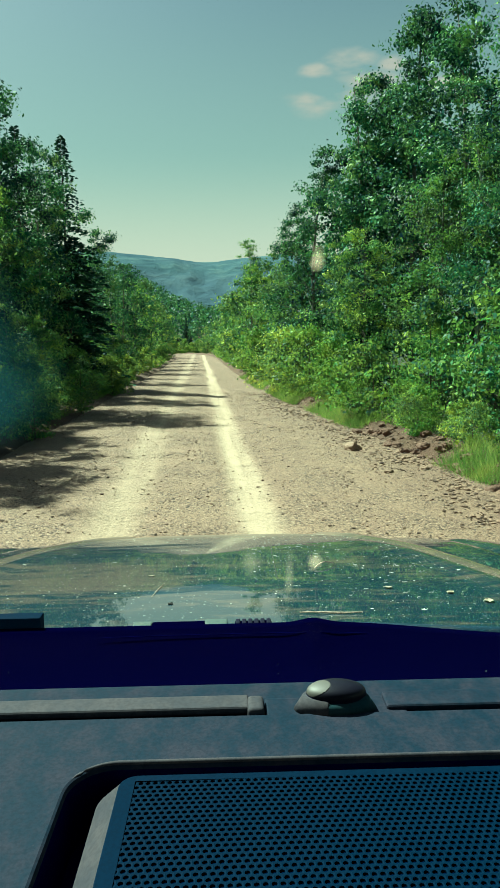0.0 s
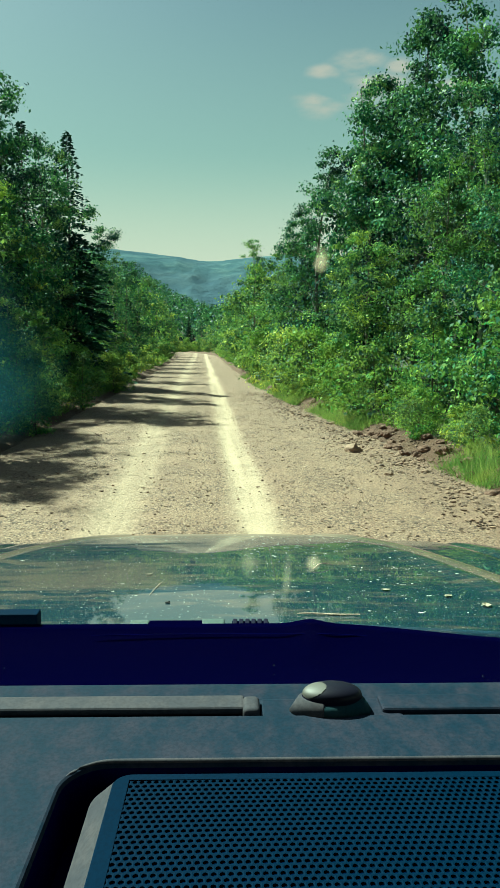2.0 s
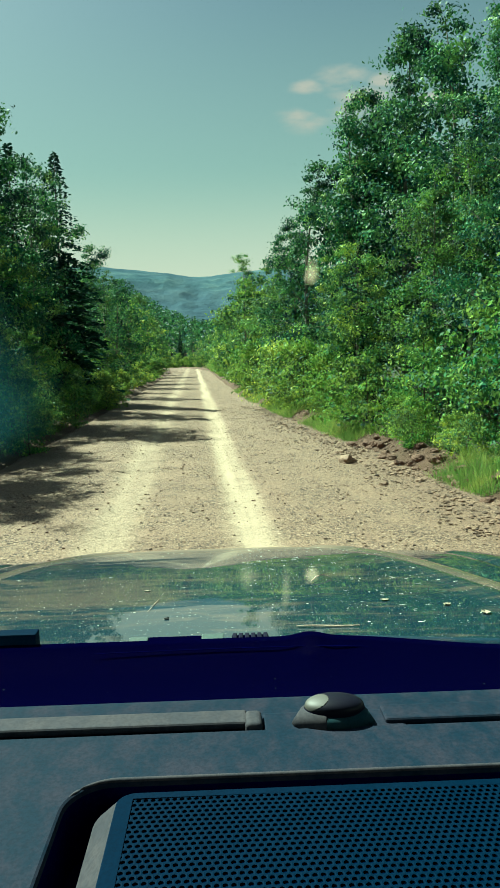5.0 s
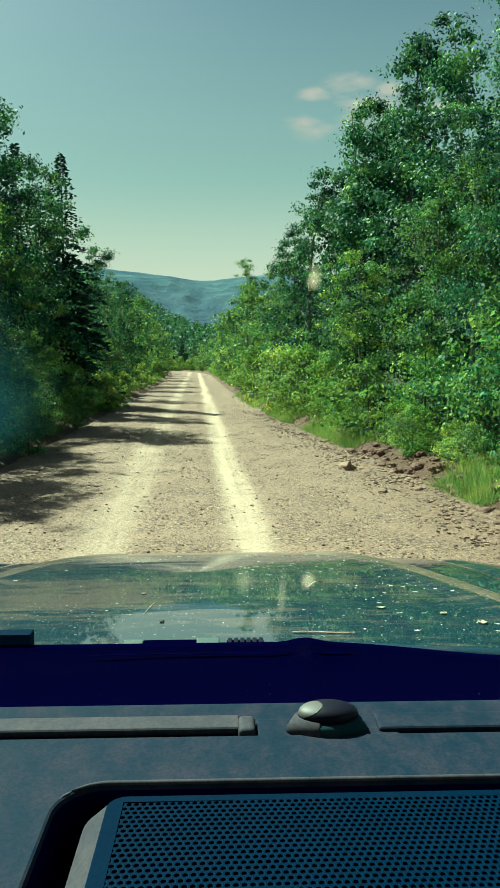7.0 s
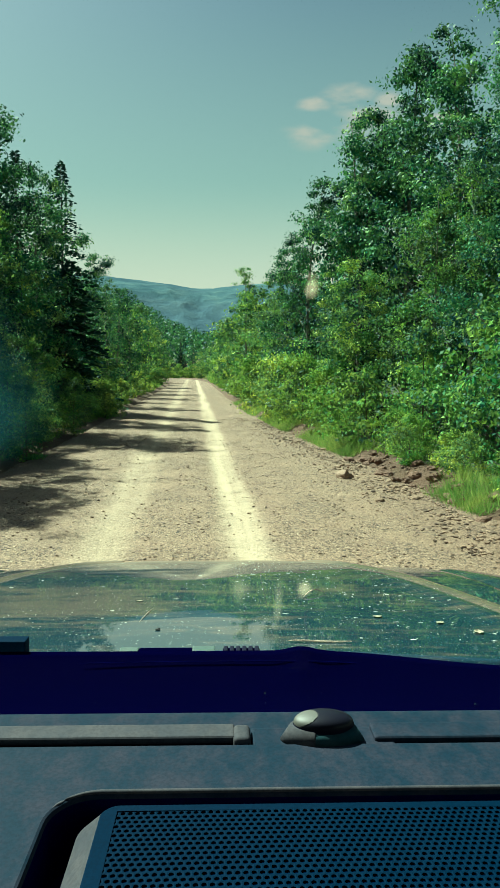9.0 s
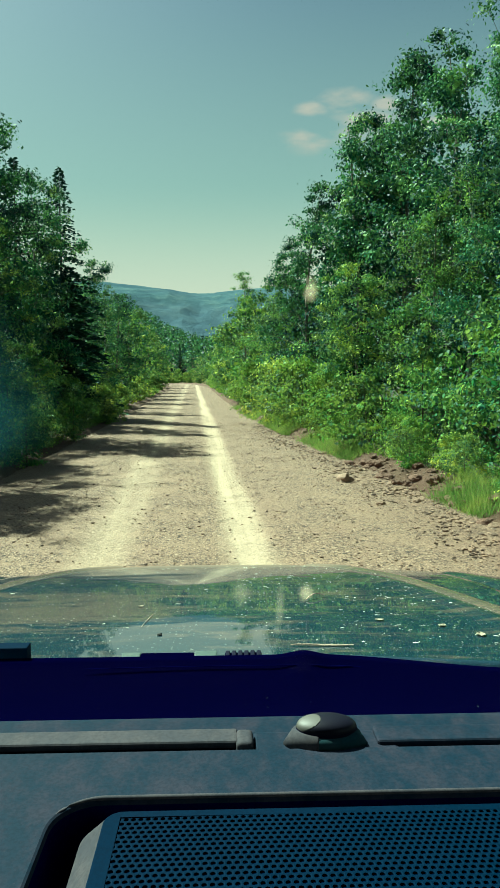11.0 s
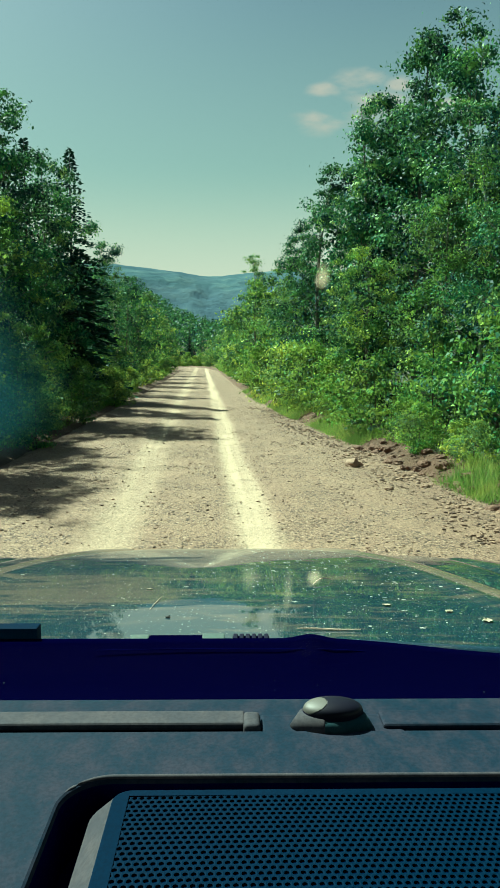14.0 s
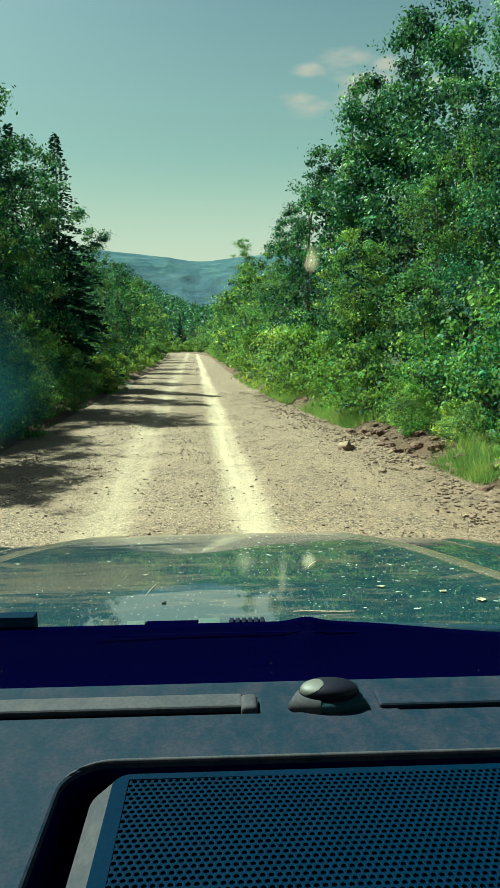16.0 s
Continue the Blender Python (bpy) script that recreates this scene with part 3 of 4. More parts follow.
    # windshield with the black band along its foot
    def on_glass(x, z, off=0.0):
        return (x, 0.660 - 0.6 * (z - 1.33) + 0.02 * (1 - (x / 0.72) ** 2) - 0.02 + off, z)

    xs, zs = list(np.linspace(-0.74, 0.74, 25)), list(np.linspace(1.31, 1.93, 9))
    v = [on_glass(x, z) for z in zs for x in xs]
    n = len(xs)
    f = [(j * n + i, j * n + i + 1, (j + 1) * n + i + 1, (j + 1) * n + i) for j in range(len(zs) - 1) for i in range(n - 1)]
    glass = part("windshield", mesh_of("windshield", v, f, M_GLASS, True), None, car, "clear raked windshield")
    glass.visible_shadow = False

    # cowl: the black trough between the glass foot and the hood
    def cowl_edge(x):
        z = 1.2685 + 0.006 * math.exp(-((x - 0.105) / 0.022) ** 2)
        return z - 0.0075 * smooth01(x, 0.112, 0.42)

    xs = list(np.linspace(-0.79, 0.79, 159))
    rows = ((0.664, 1.290), (0.70, 1.262), (0.80, 1.240), (0.90, 1.236), (0.955, None), (0.966, None), (0.972, 1.20))
    v = []
    for y, z in rows:
        for x in xs:
            v.append((x, y - (0.976 - hood_rear(x)) * smooth01(y, 0.8, 0.95), cowl_edge(x) - (0.003 if y < 0.96 else 0) if z is None else z))
    n = len(xs)
    f = [(j * n + i, j * n + i + 1, (j + 1) * n + i + 1, (j + 1) * n + i) for j in range(len(rows) - 1) for i in range(n - 1)]
    cowl = part("cowl_panel", mesh_of("cowl_panel", v, f, M_FRIT, True), None, car, "matt black cowl trough below the windshield")
    # dried insect marks and faint pale streaks on the glass
    for name, label, x, z, w, h, mat in (
        ("insect_mark", "soft dried insect splash", 0.0515, 1.6985, 0.0065, 0.0105, M_SMEAR),
        ("insect_mark", "soft dried insect splash", 0.0640, 1.4745, 0.0095, 0.0130, M_SMEAR),
        ("wiper_streak", "faint pale upright streak on the glass", 0.0130, 1.4760, 0.0120, 0.0260, M_STREAK),
        ("wiper_streak", "faint pale upright streak on the glass", 0.0440, 1.4580, 0.0060, 0.0420, M_STREAK),
    ):
        xs, zs = [x + w * q for q in np.linspace(-1, 1, 12)], [z + h * q for q in np.linspace(-1, 1, 12)]
        v = [on_glass(a, b, -0.001) for b in zs for a in xs]
        f = [(j * 12 + i, j * 12 + i + 1, (j + 1) * 12 + i + 1, (j + 1) * 12 + i) for j in range(11) for i in range(11)]
        part(name, mesh_of(name, v, f, mat, True), None, glass, label).visible_shadow = False

    # teal film added on the glass towards the pillar to imitate a hazy glow
    xs, zs = list(np.linspace(-0.30, -0.085, 24)), list(np.linspace(1.55, 1.74, 20))
    v = [on_glass(x, z, -0.0015) for z in zs for x in xs]
    f = [(j * 24 + i, j * 24 + i + 1, (j + 1) * 24 + i + 1, (j + 1) * 24 + i) for j in range(19) for i in range(23)]
    haze = part("greasy_haze", mesh_of("greasy_haze", v, f, M_HAZE, True), None, glass, "faint teal glow added over the glass as a film")
    haze.visible_shadow = False

    # cowl between windshield and hood, vents and wipers
    for x0, x1, z0, teeth, pale in ((-0.37, -0.269, 1.284, 0, 2), (-0.144, -0.118, 1.2675, 0, 1), (-0.118, -0.044, 1.2665, 0, 0), (-0.044, -0.0125, 1.2688, 0, 1), (-0.002, 0.0495, 1.2655, 6, 0)):
        part("vent_ledge", block((x0, 0.968, 1.22), (x1, 0.99, z0 - 0.002), 0.002), (M_FRIT, M_VENT, M_GRILLE)[pale], cowl)
        for i in range(teeth):
            x = x0 + (x1 - x0) * (i + 0.5) / teeth
            part("vent_tooth", block((x - 0.003, 0.970, z0 - 0.004), (x + 0.003, 0.988, z0 + 0.0015), 0.001, 1), M_BLACK, cowl)
    # thin navy bead that draws a faint line along the cowl
    v, f = tube([(x, 0.944 - 0.012 * (x / 0.35) ** 2, 1.2625 - 0.016 * smooth01(x, 0.1, 0.4)) for x in np.linspace(-0.19, 0.36, 24)], [0.0003] + [0.0008] * 22 + [0.0003], 6)
    part("cowl_seal", mesh_of("cowl_seal", v, f, M_LINING, True), None, cowl, "thin navy line along the cowl")
    # specks of dust on the cowl
    rng = np.random.default_rng(23)
    for q in range(14):
        bm = bmesh.new()
        bmesh.ops.create_icosphere(bm, subdivisions=1, radius=rng.uniform(0.0004, 0.0011), matrix=pose(rng.uniform(-0.3, 0.35), rng.uniform(0.76, 0.92), 1.2395))
        part("dust_speck", bm, M_VENT, cowl)
    v, f = tube([(0.07, 0.95, 1.240), (0.16, 0.95, 1.252), (0.27, 0.945, 1.243), (0.42, 0.94, 1.225), (0.60, 0.93, 1.22)], [0.010, 0.009, 0.008, 0.007, 0.006], 8)
    arm = part("wiper_arm", mesh_of("wiper_arm", v, f, M_BLACK, True), None, car, "black wiper arm lying at the glass foot")
    part("wiper_blade", block((0.25, 0.915, 1.205), (0.70, 0.928, 1.222), 0.003), M_BLACK, arm)

    # dashboard: front ledge, raised lip, defroster slots, the flat top and the speaker opening
    TOP = 1.330
    dash = part("dashboard", block((-0.78, 0.20, 0.62), (0.78, 0.34, 1.315), 0.02), M_DASH, car, "dark textured plastic dashboard")
    part("front_ledge", block((-0.74, 0.630, 1.20), (0.74, 0.668, TOP - 0.004), 0.002), M_DASH, dash)
    part("slot_bed", block((-0.74, 0.590, 1.18), (0.74, 0.634, TOP - 0.022)), M_LINING, dash)
    for x0, x1, y0, y1 in ((-0.74, 0.010, 0.6095, 0.634), (0.132, 0.74, 0.606, 0.634)):
        part("defroster_lip", block((x0, y0, TOP - 0.005), (x1, y1, TOP + 0.002), 0.003, 3), M_DASH if x0 > 0 else M_TRIM, dash)
    part("slot_stop", block((0.0085, 0.602, 1.25), (0.0235, 0.629, TOP + 0.004), 0.005, 5), M_TRIM, dash, "", True)
    part("slot_bridge", block((0.024, 0.598, 1.25), (0.150, 0.634, TOP - 0.002), 0.003), M_DASH, dash)

    # flat top with a rounded opening for the loudspeaker
    bm = bmesh.new()
    x0, x1, y0, y1, r = -0.126, 0.330, 0.350, 0.5275, 0.034

    def ring(grow, z, a0, b0, a1, b1, rad, seg=10):
        pts = []
        for cx, cy, s in ((a1 - rad, b1 - rad, 0), (a0 + rad, b1 - rad, 90), (a0 + rad, b0 + rad, 180), (a1 - rad, b0 + rad, 270)):
            for i in range(seg + 1):
                a = radians(s + 90 * i / seg)
                pts.append(bm.verts.new((cx + (rad + grow) * math.cos(a), cy + (rad + grow) * math.sin(a), z)))
        return pts

    def join(p, q):
        for i in range(len(p)):
            bm.faces.new((p[i - 1], p[i], q[i], q[i - 1]))

    rings = [ring(0.0, TOP - 0.055, x0, y0, x1, y1, r), ring(0.0, TOP - 0.004, x0, y0, x1, y1, r), ring(0.0015, TOP - 0.001, x0, y0, x1, y1, r), ring(0.0032, TOP, x0, y0, x1, y1, r), ring(0.005, TOP, x0, y0, x1, y1, r)]
    for p, q in zip(rings[1:], rings[2:]):
        join(p, q)
    # outer border of the flat top, stepping down into the slot
    last = rings[-1]

    def outer(z, far, near, half):
        pts = []
        for q in last:
            cx, cy = (x0 + x1) / 2, (y0 + y1) / 2
            dx, dy = (q.co.x - cx) / (x1 - x0), (q.co.y - cy) / (y1 - y0)
            k = 1 / max(abs(dx), abs(dy))
            px, py = dx * k / 2, dy * k / 2
            pts.append(bm.verts.new(((half if px > 0 else -half) * abs(px) * 2, near + (far - near) * (py + 0.5) if abs(px * 2) < 2 else 0, z)))
        return pts

    edge = outer(TOP, 0.5985, 0.215, 0.73)
    join(last, edge)
    drop = [bm.verts.new((q.co.x * 1.004, q.co.y + (0.003 if q.co.y > 0.5 else -0.003), q.co.z - 0.003)) for q in edge]
    join(edge, drop)
    deep = [bm.verts.new((q.co.x, q.co.y, q.co.z - 0.09)) for q in drop]
    join(drop, deep)
    bm.verts.ensure_lookup_table()
    for q in rings[0]:
        bm.verts.remove(q)
    part("dash_top", bm, M_DASH, dash)
    bm = bmesh.new()
    join(ring(0.0, TOP - 0.055, x0, y0, x1, y1, r), ring(0.0, TOP - 0.004, x0, y0, x1, y1, r))
    part("well_lining", bm, M_LINING, dash)
    # thin pale strip that draws the highlight along the opening's far edge
    arc = [(x0 + r - (r + 0.0035) * math.cos(g), y1 - r + (r + 0.0035) * math.sin(g), TOP - 0.0004) for g in np.linspace(0.5, math.pi / 2, 10)]
    p = arc + [(x, y1 + 0.0035, TOP - 0.0004) for x in np.linspace(-0.08, 0.29, 12)]
    v, f = tube(p, [0.0004] + [0.0010 + 0.0011 * min(1, q / 8) for q in range(len(p) - 2)] + [0.0004], 8)
    part("opening_rim", mesh_of("opening_rim", v, f, M_TRIM, True), None, dash)
    part("speaker_well", block((-0.16, 0.34, 1.262), (0.36, 0.54, 1.276)), M_LINING, dash)

    # loudspeaker pod: pale chamfered rim and a perforated sheet
    bm = bmesh.new()
    px0, px1, py0, py1 = -0.0895, 0.30, 0.36, 0.513
    pod = [ring(0.017, TOP - 0.052, px0, py0, px1, py1, 0.016), ring(0.016, TOP - 0.016, px0, py0, px1, py1, 0.016), ring(0.001, TOP - 0.0015, px0, py0, px1, py1, 0.016), ring(-0.003, TOP - 0.001, px0, py0, px1, py1, 0.016)]
    for p, q in zip(pod, pod[1:]):
        join(p, q)
    speaker = part("speaker_grille", bm, M_TRIM, car, "perforated plastic loudspeaker grille in a pale rim")
    pitch, row, hole = 0.0053, 0.0051, 0.0019
    gx0, gx1, gy0, gy1 = px0 + 0.009, px1 - 0.002, py0 + 0.002, py1 - 0.001
    verts, faces = [], []
    rows, cols = int((gy1 - gy0) / row), int((gx1 - gx0) / pitch) + 1
    zt = TOP - 0.0005

    def sag(x, y):
        return zt + 0.0025 * math.cos((x - 0.107) * 6) * math.cos((y - 0.43) * 12) - 0.0012

    corner = math.degrees(math.atan2(row, pitch))
    turns = [radians(q + s) for q in (0, 180) for s in (0, corner, 90, 180 - corner)]
    m = len(turns)
    for j in range(rows):
        for i in range(cols):
            cx, cy = gx0 + (i + 0.5 + 0.5 * (j % 2)) * pitch, gy1 - 0.005 - (j + 0.5) * row
            k = len(verts)
            for a in turns:
                c, s = math.cos(a), math.sin(a)
                g = min(pitch / 2 / max(abs(c), 1e-6), row / 2 / max(abs(s), 1e-6))
                ox, oy = min(max(cx + c * g, gx0 - 0.004), gx1), cy + s * g
                for x, y, z in ((ox, oy, 0), (min(cx + c * hole, gx1), cy + s * hole, -0.0002), (min(cx + c * hole, gx1), cy + s * hole, -0.0018)):
                    verts.append((x, y, sag(x, y) + z))
            for q in range(m):
                p = (q + 1) % m
                for u in range(2):
                    faces.append((k + 3 * q + u, k + 3 * p + u, k + 3 * p + u + 1, k + 3 * q + u + 1))
    part("perforated_sheet", mesh_of("perforated_sheet", verts, faces, M_GRILLE), None, speaker, "teal-black sheet with staggered round holes")
    # plain margin of the sheet, rounded at its far corner
    bend, ax, ay = 0.014, px0 + 0.001, gy1 + 0.001
    outer_line = [(ax, py0), (ax, ay - bend)] + [(ax + bend - bend * math.cos(radians(g)), ay - bend + bend * math.sin(radians(g))) for g in range(9, 90, 9)] + [(ax + bend, ay), (gx1, ay)]
    inner_line = [(gx0 + 0.0035, py0)] + [(gx0 + 0.0035, gy1 - 0.0055)] * (len(outer_line) - 2) + [(gx1, gy1 - 0.0055)]
    n = len(outer_line)
    v = [(x, y, zt - 0.004) for x, y in outer_line] + [(x, y, zt + 0.0004) for x, y in outer_line] + [(x + 0.0006, y - 0.0006, zt + 0.0007) for x, y in outer_line] + [(x, y, zt + 0.0002) for x, y in inner_line] + [(x, y, zt - 0.004) for x, y in inner_line]
    f = [(k * n + q, k * n + q + 1, (k + 1) * n + q + 1, (k + 1) * n + q) for k in range(4) for q in range(n - 1)]
    part("sheet_edge", mesh_of("sheet_edge", v, f, M_GRILLE), None, speaker)
    v, f = lattice(list(np.linspace(gx0 - 0.003, gx1, 40)), list(np.linspace(py0, gy1, 24)), lambda x, y: sag(x, y) - 0.0016)
    part("speaker_cloth", mesh_of("speaker_cloth", v, f, M_WELL, True), None, speaker, "navy cloth behind the holes")

    # sun sensor: a smoked hood with its sunward highlight painted as a pale patch, on a small sloping foot
    bm = bmesh.new()
    bmesh.ops.create_cone(bm, cap_ends=True, segments=40, radius1=0.038, radius2=0.029, depth=0.014)
    for q in bm.verts:
        q.co = Vector((q.co.x, q.co.y * 0.52, q.co.z)) + Vector((0.087, 0.612, TOP + 0.003))
    bmesh.ops.bevel(bm, geom=[e for e in bm.edges if len(e.link_faces) == 2 and e.calc_face_angle(0) > 0.4], offset=0.002, segments=2, affect="EDGES")
    sensor = part("sensor_foot", bm, M_FOOT, car, "teal-black plastic sensor foot", True)

    def dome(grow, lo, hi, mat, name, label):
        """A slice of the flattened dome between two cuts that lean to the sun side."""
        bm = bmesh.new()
        bmesh.ops.create_uvsphere(bm, u_segments=80, v_segments=56, radius=1.0)
        cut = Vector((-0.85, -0.12, 0.62)).normalized()
        for far, side in ((lo, -1), (hi, 1)):
            bmesh.ops.bisect_plane(bm, geom=bm.verts[:] + bm.edges[:] + bm.faces[:], plane_co=cut * far, plane_no=cut * side, clear_outer=True)
        bmesh.ops.bisect_plane(bm, geom=bm.verts[:] + bm.edges[:] + bm.faces[:], plane_co=(0, 0, 0), plane_no=(0, 0, -1), clear_outer=True)
        bmesh.ops.holes_fill(bm, edges=bm.edges[:])
        for q in bm.verts:
            z = abs(q.co.z) ** 0.62
            q.co = Vector((q.co.x * 0.0265 * grow, q.co.y * 0.0165 * grow, z * 0.0112 * grow)) + Vector((0.088, 0.615, TOP + 0.0095))
        return part(name, bm, mat, sensor, label, True)

    v, f = tube([(0.088, 0.615, TOP + 0.0085), (0.088, 0.615, TOP + 0.0115)], [0.0272, 0.0268], 36)
    v = [(x, 0.615 + (y - 0.615) * 0.63, z) for x, y, z in v]
    part("sensor_gasket", mesh_of("sensor_gasket", v, f, M_BLACK, True), None, sensor, "black rubber gasket under the lens")
    dome(1.0, -1.2, 0.76, M_DOME, "sensor_lens", "glossy black domed lens")
    dome(1.006, 0.75, 1.2, M_PALE, "lens_highlight", "pale patch painted as the highlight on the lens")
    # sunlit left side of the foot, put in as a slightly larger pale shell
    bm = bmesh.new()
    bmesh.ops.create_cone(bm, cap_ends=True, segments=40, radius1=0.0388, radius2=0.0297, depth=0.0146)
    bmesh.ops.bisect_plane(bm, geom=bm.verts[:] + bm.edges[:] + bm.faces[:], plane_co=(-0.020, 0, 0), plane_no=(1, 0.35, -0.3), clear_outer=True)
    bmesh.ops.holes_fill(bm, edges=bm.edges[:])
    for q in bm.verts:
        q.co = Vector((q.co.x, q.co.y * 0.52, q.co.z)) + Vector((0.087, 0.612, TOP + 0.003))
    part("foot_clip", bm, M_TRIM, sensor, "paler shell painted as the sunlit side of the foot", True)
    return car


truck()


def on_hood(x, y, up=0.0):
    return pose(0, 0, 0, 0, 0, -2.5) @ Vector((x, y, hood_height(x, y) + up))


def litter():
    """Twig, leaves and stalks lying on the hood."""
    p = [on_hood(0.094 + 0.093 * s, 1.042 - 0.006 * s, 0.002 + 0.0006 * math.sin(7 * s)) for s in np.linspace(0, 1, 8)]
    v, f = tube(p, [0.0008, 0.0013, 0.0014, 0.0014, 0.0014, 0.0013, 0.0012, 0.0008], 6)
    tagged(new("twig", mesh_of("twig", v, f, M_TWIG, True)), "thin reddish dry twig lying on the hood", "twig")
    p = [on_hood(0.155 + 0.045 * s, 1.39 + 0.10 * s - 0.05 * s * s, 0.003 + 0.006 * math.sin(3 * s)) for s in np.linspace(0, 1, 8)]
    v, f = tube(p, [0.0008, 0.0012, 0.0014, 0.0014, 0.0012, 0.001, 0.0008, 0.0006], 5)
    tagged(new("stalk", mesh_of("stalk", v, f, M_TWIG, True)), "curled pale dry stalk lying on the hood", "stalk")
    p = [on_hood(-0.129 - 0.010 * s, 1.265 - 0.10 * s, 0.0012 + 0.002 * s * (1 - s)) for s in np.linspace(0, 1, 8)]
    v, f = tube(p, [0.0002, 0.0004, 0.0005, 0.0005, 0.0005, 0.0005, 0.0004, 0.0002], 5)
    tagged(new("stalk", mesh_of("stalk", v, f, M_TWIG, True)), "thin straight dry stalk lying on the hood", "stalk")
    bm = bmesh.new()
    bmesh.ops.create_icosphere(bm, subdivisions=2, radius=1.0)
    for q in bm.verts:
        k = 1 + 0.3 * noise.noise(q.co * 1.7)
        q.co = on_hood(-0.104 + 0.0042 * k * q.co.x, 1.118 + 0.005 * k * q.co.y, 0.0012 + 0.0022 * k * q.co.z)
    me = bpy.data.meshes.new("seed_husk")
    bm.to_mesh(me)
    bm.free()
    me.materials.append(M_RUBBER)
    tagged(new("seed_husk", me), "small black seed husk lying on the hood", "seed")
    for x, y, r, turn in ((0.398, 1.10, 0.010, 80), (0.26, 1.20, 0.008, 5), (0.355, 1.16, 0.008, 40), (-0.16, 1.35, 0.006, 10)):
        rows, cols = 7, 5
        verts, faces = [], []
        for i in range(rows):
            for j in range(cols):
                a, b = i / (rows - 1), j / (cols - 1) - 0.5
                w = math.sin(math.pi * min(1, 0.08 + a * 0.92)) ** 0.8
                u, s = (a - 0.5) * 2 * r, b * 1.5 * r * w
                c, d = math.cos(radians(turn)), math.sin(radians(turn))
                q = on_hood(x + c * u - d * s, y + d * u + c * s, 0.001 + 0.5 * r * (abs(b) ** 1.5) + 0.3 * r * (a - 0.5) ** 2)
                verts.append(q)
        for i in range(rows - 1):
            for j in range(cols - 1):
                faces.append((i * cols + j, i * cols + j + 1, (i + 1) * cols + j + 1, (i + 1) * cols + j))
        tagged(new("dry_leaf", mesh_of("dry_leaf", verts, faces, M_DRY, True)), "small curled dry leaf lying on the hood", "leaf", "leaves on the hood")


litter()


def flecks():
    """Dried petals, seeds and dust flecks stuck to the hood."""
    rng = np.random.default_rng(17)
    verts, faces = [], []
    for i in range(420):
        y = 1.02 + 1.3 * rng.random() ** 0.9
        x = rng.uniform(-0.5, 0.5) if rng.random() < 0.35 else rng.uniform(0.02, 0.5)
        w, d = 0.0012 + 0.0055 * rng.random() ** 4, 0.001 + 0.002 * rng.random() ** 3
        k = len(verts)
        a = rng.uniform(-0.5, 0.5)
        for q in range(6):
            g = 2 * math.pi * q / 6
            u, s = w * math.cos(g) * rng.uniform(0.7, 1.2), d * math.sin(g) * rng.uniform(0.7, 1.2)
            verts.append(on_hood(x + u * math.cos(a) - s * math.sin(a), y + u * math.sin(a) + s * math.cos(a), 0.0006))
        verts.append(on_hood(x, y, 0.0010))
        faces += [(k + q, k + (q + 1) % 6, k + 6) for q in range(6)]
    tagged(new("hood_flecks", mesh_of("hood_flecks", verts, faces, M_FLECK)), "pale dried petals and dust flecks on the hood", "debris", kind="stuff")


flecks()


# ---------------------------------------------------------------- trees
def leaf_quads(rng, centres, size, droop=0.35, slim=0.55, out=None):
    """Four corners for every leaf: a folded lozenge, turned at random with its face mostly up and outwards."""
    n = len(centres)
    nrm = rng.normal(size=(n, 3)) + np.array([0, 0, 0.7])
    if out is not None:
        nrm = 0.6 * nrm + out / (np.linalg.norm(out, axis=1)[:, None] + 1e-6)
    nrm /= np.linalg.norm(nrm, axis=1)[:, None]
    u = np.cross(nrm, rng.normal(size=(n, 3)))
    u[:, 2] -= droop * rng.random(n)
    u /= np.linalg.norm(u, axis=1)[:, None]
    w = np.cross(nrm, u)
    w /= np.linalg.norm(w, axis=1)[:, None]
    s = (size * rng.uniform(0.65, 1.3, n))[:, None]
    fold = nrm * s * 0.12
    tip, tail = centres + u * s * 0.5, centres - u * s * 0.5
    a, b = centres + w * s * 0.5 * slim + fold, centres - w * s * 0.5 * slim + fold
    return np.stack([tip, a, tail, b], axis=1).reshape(-1, 3)


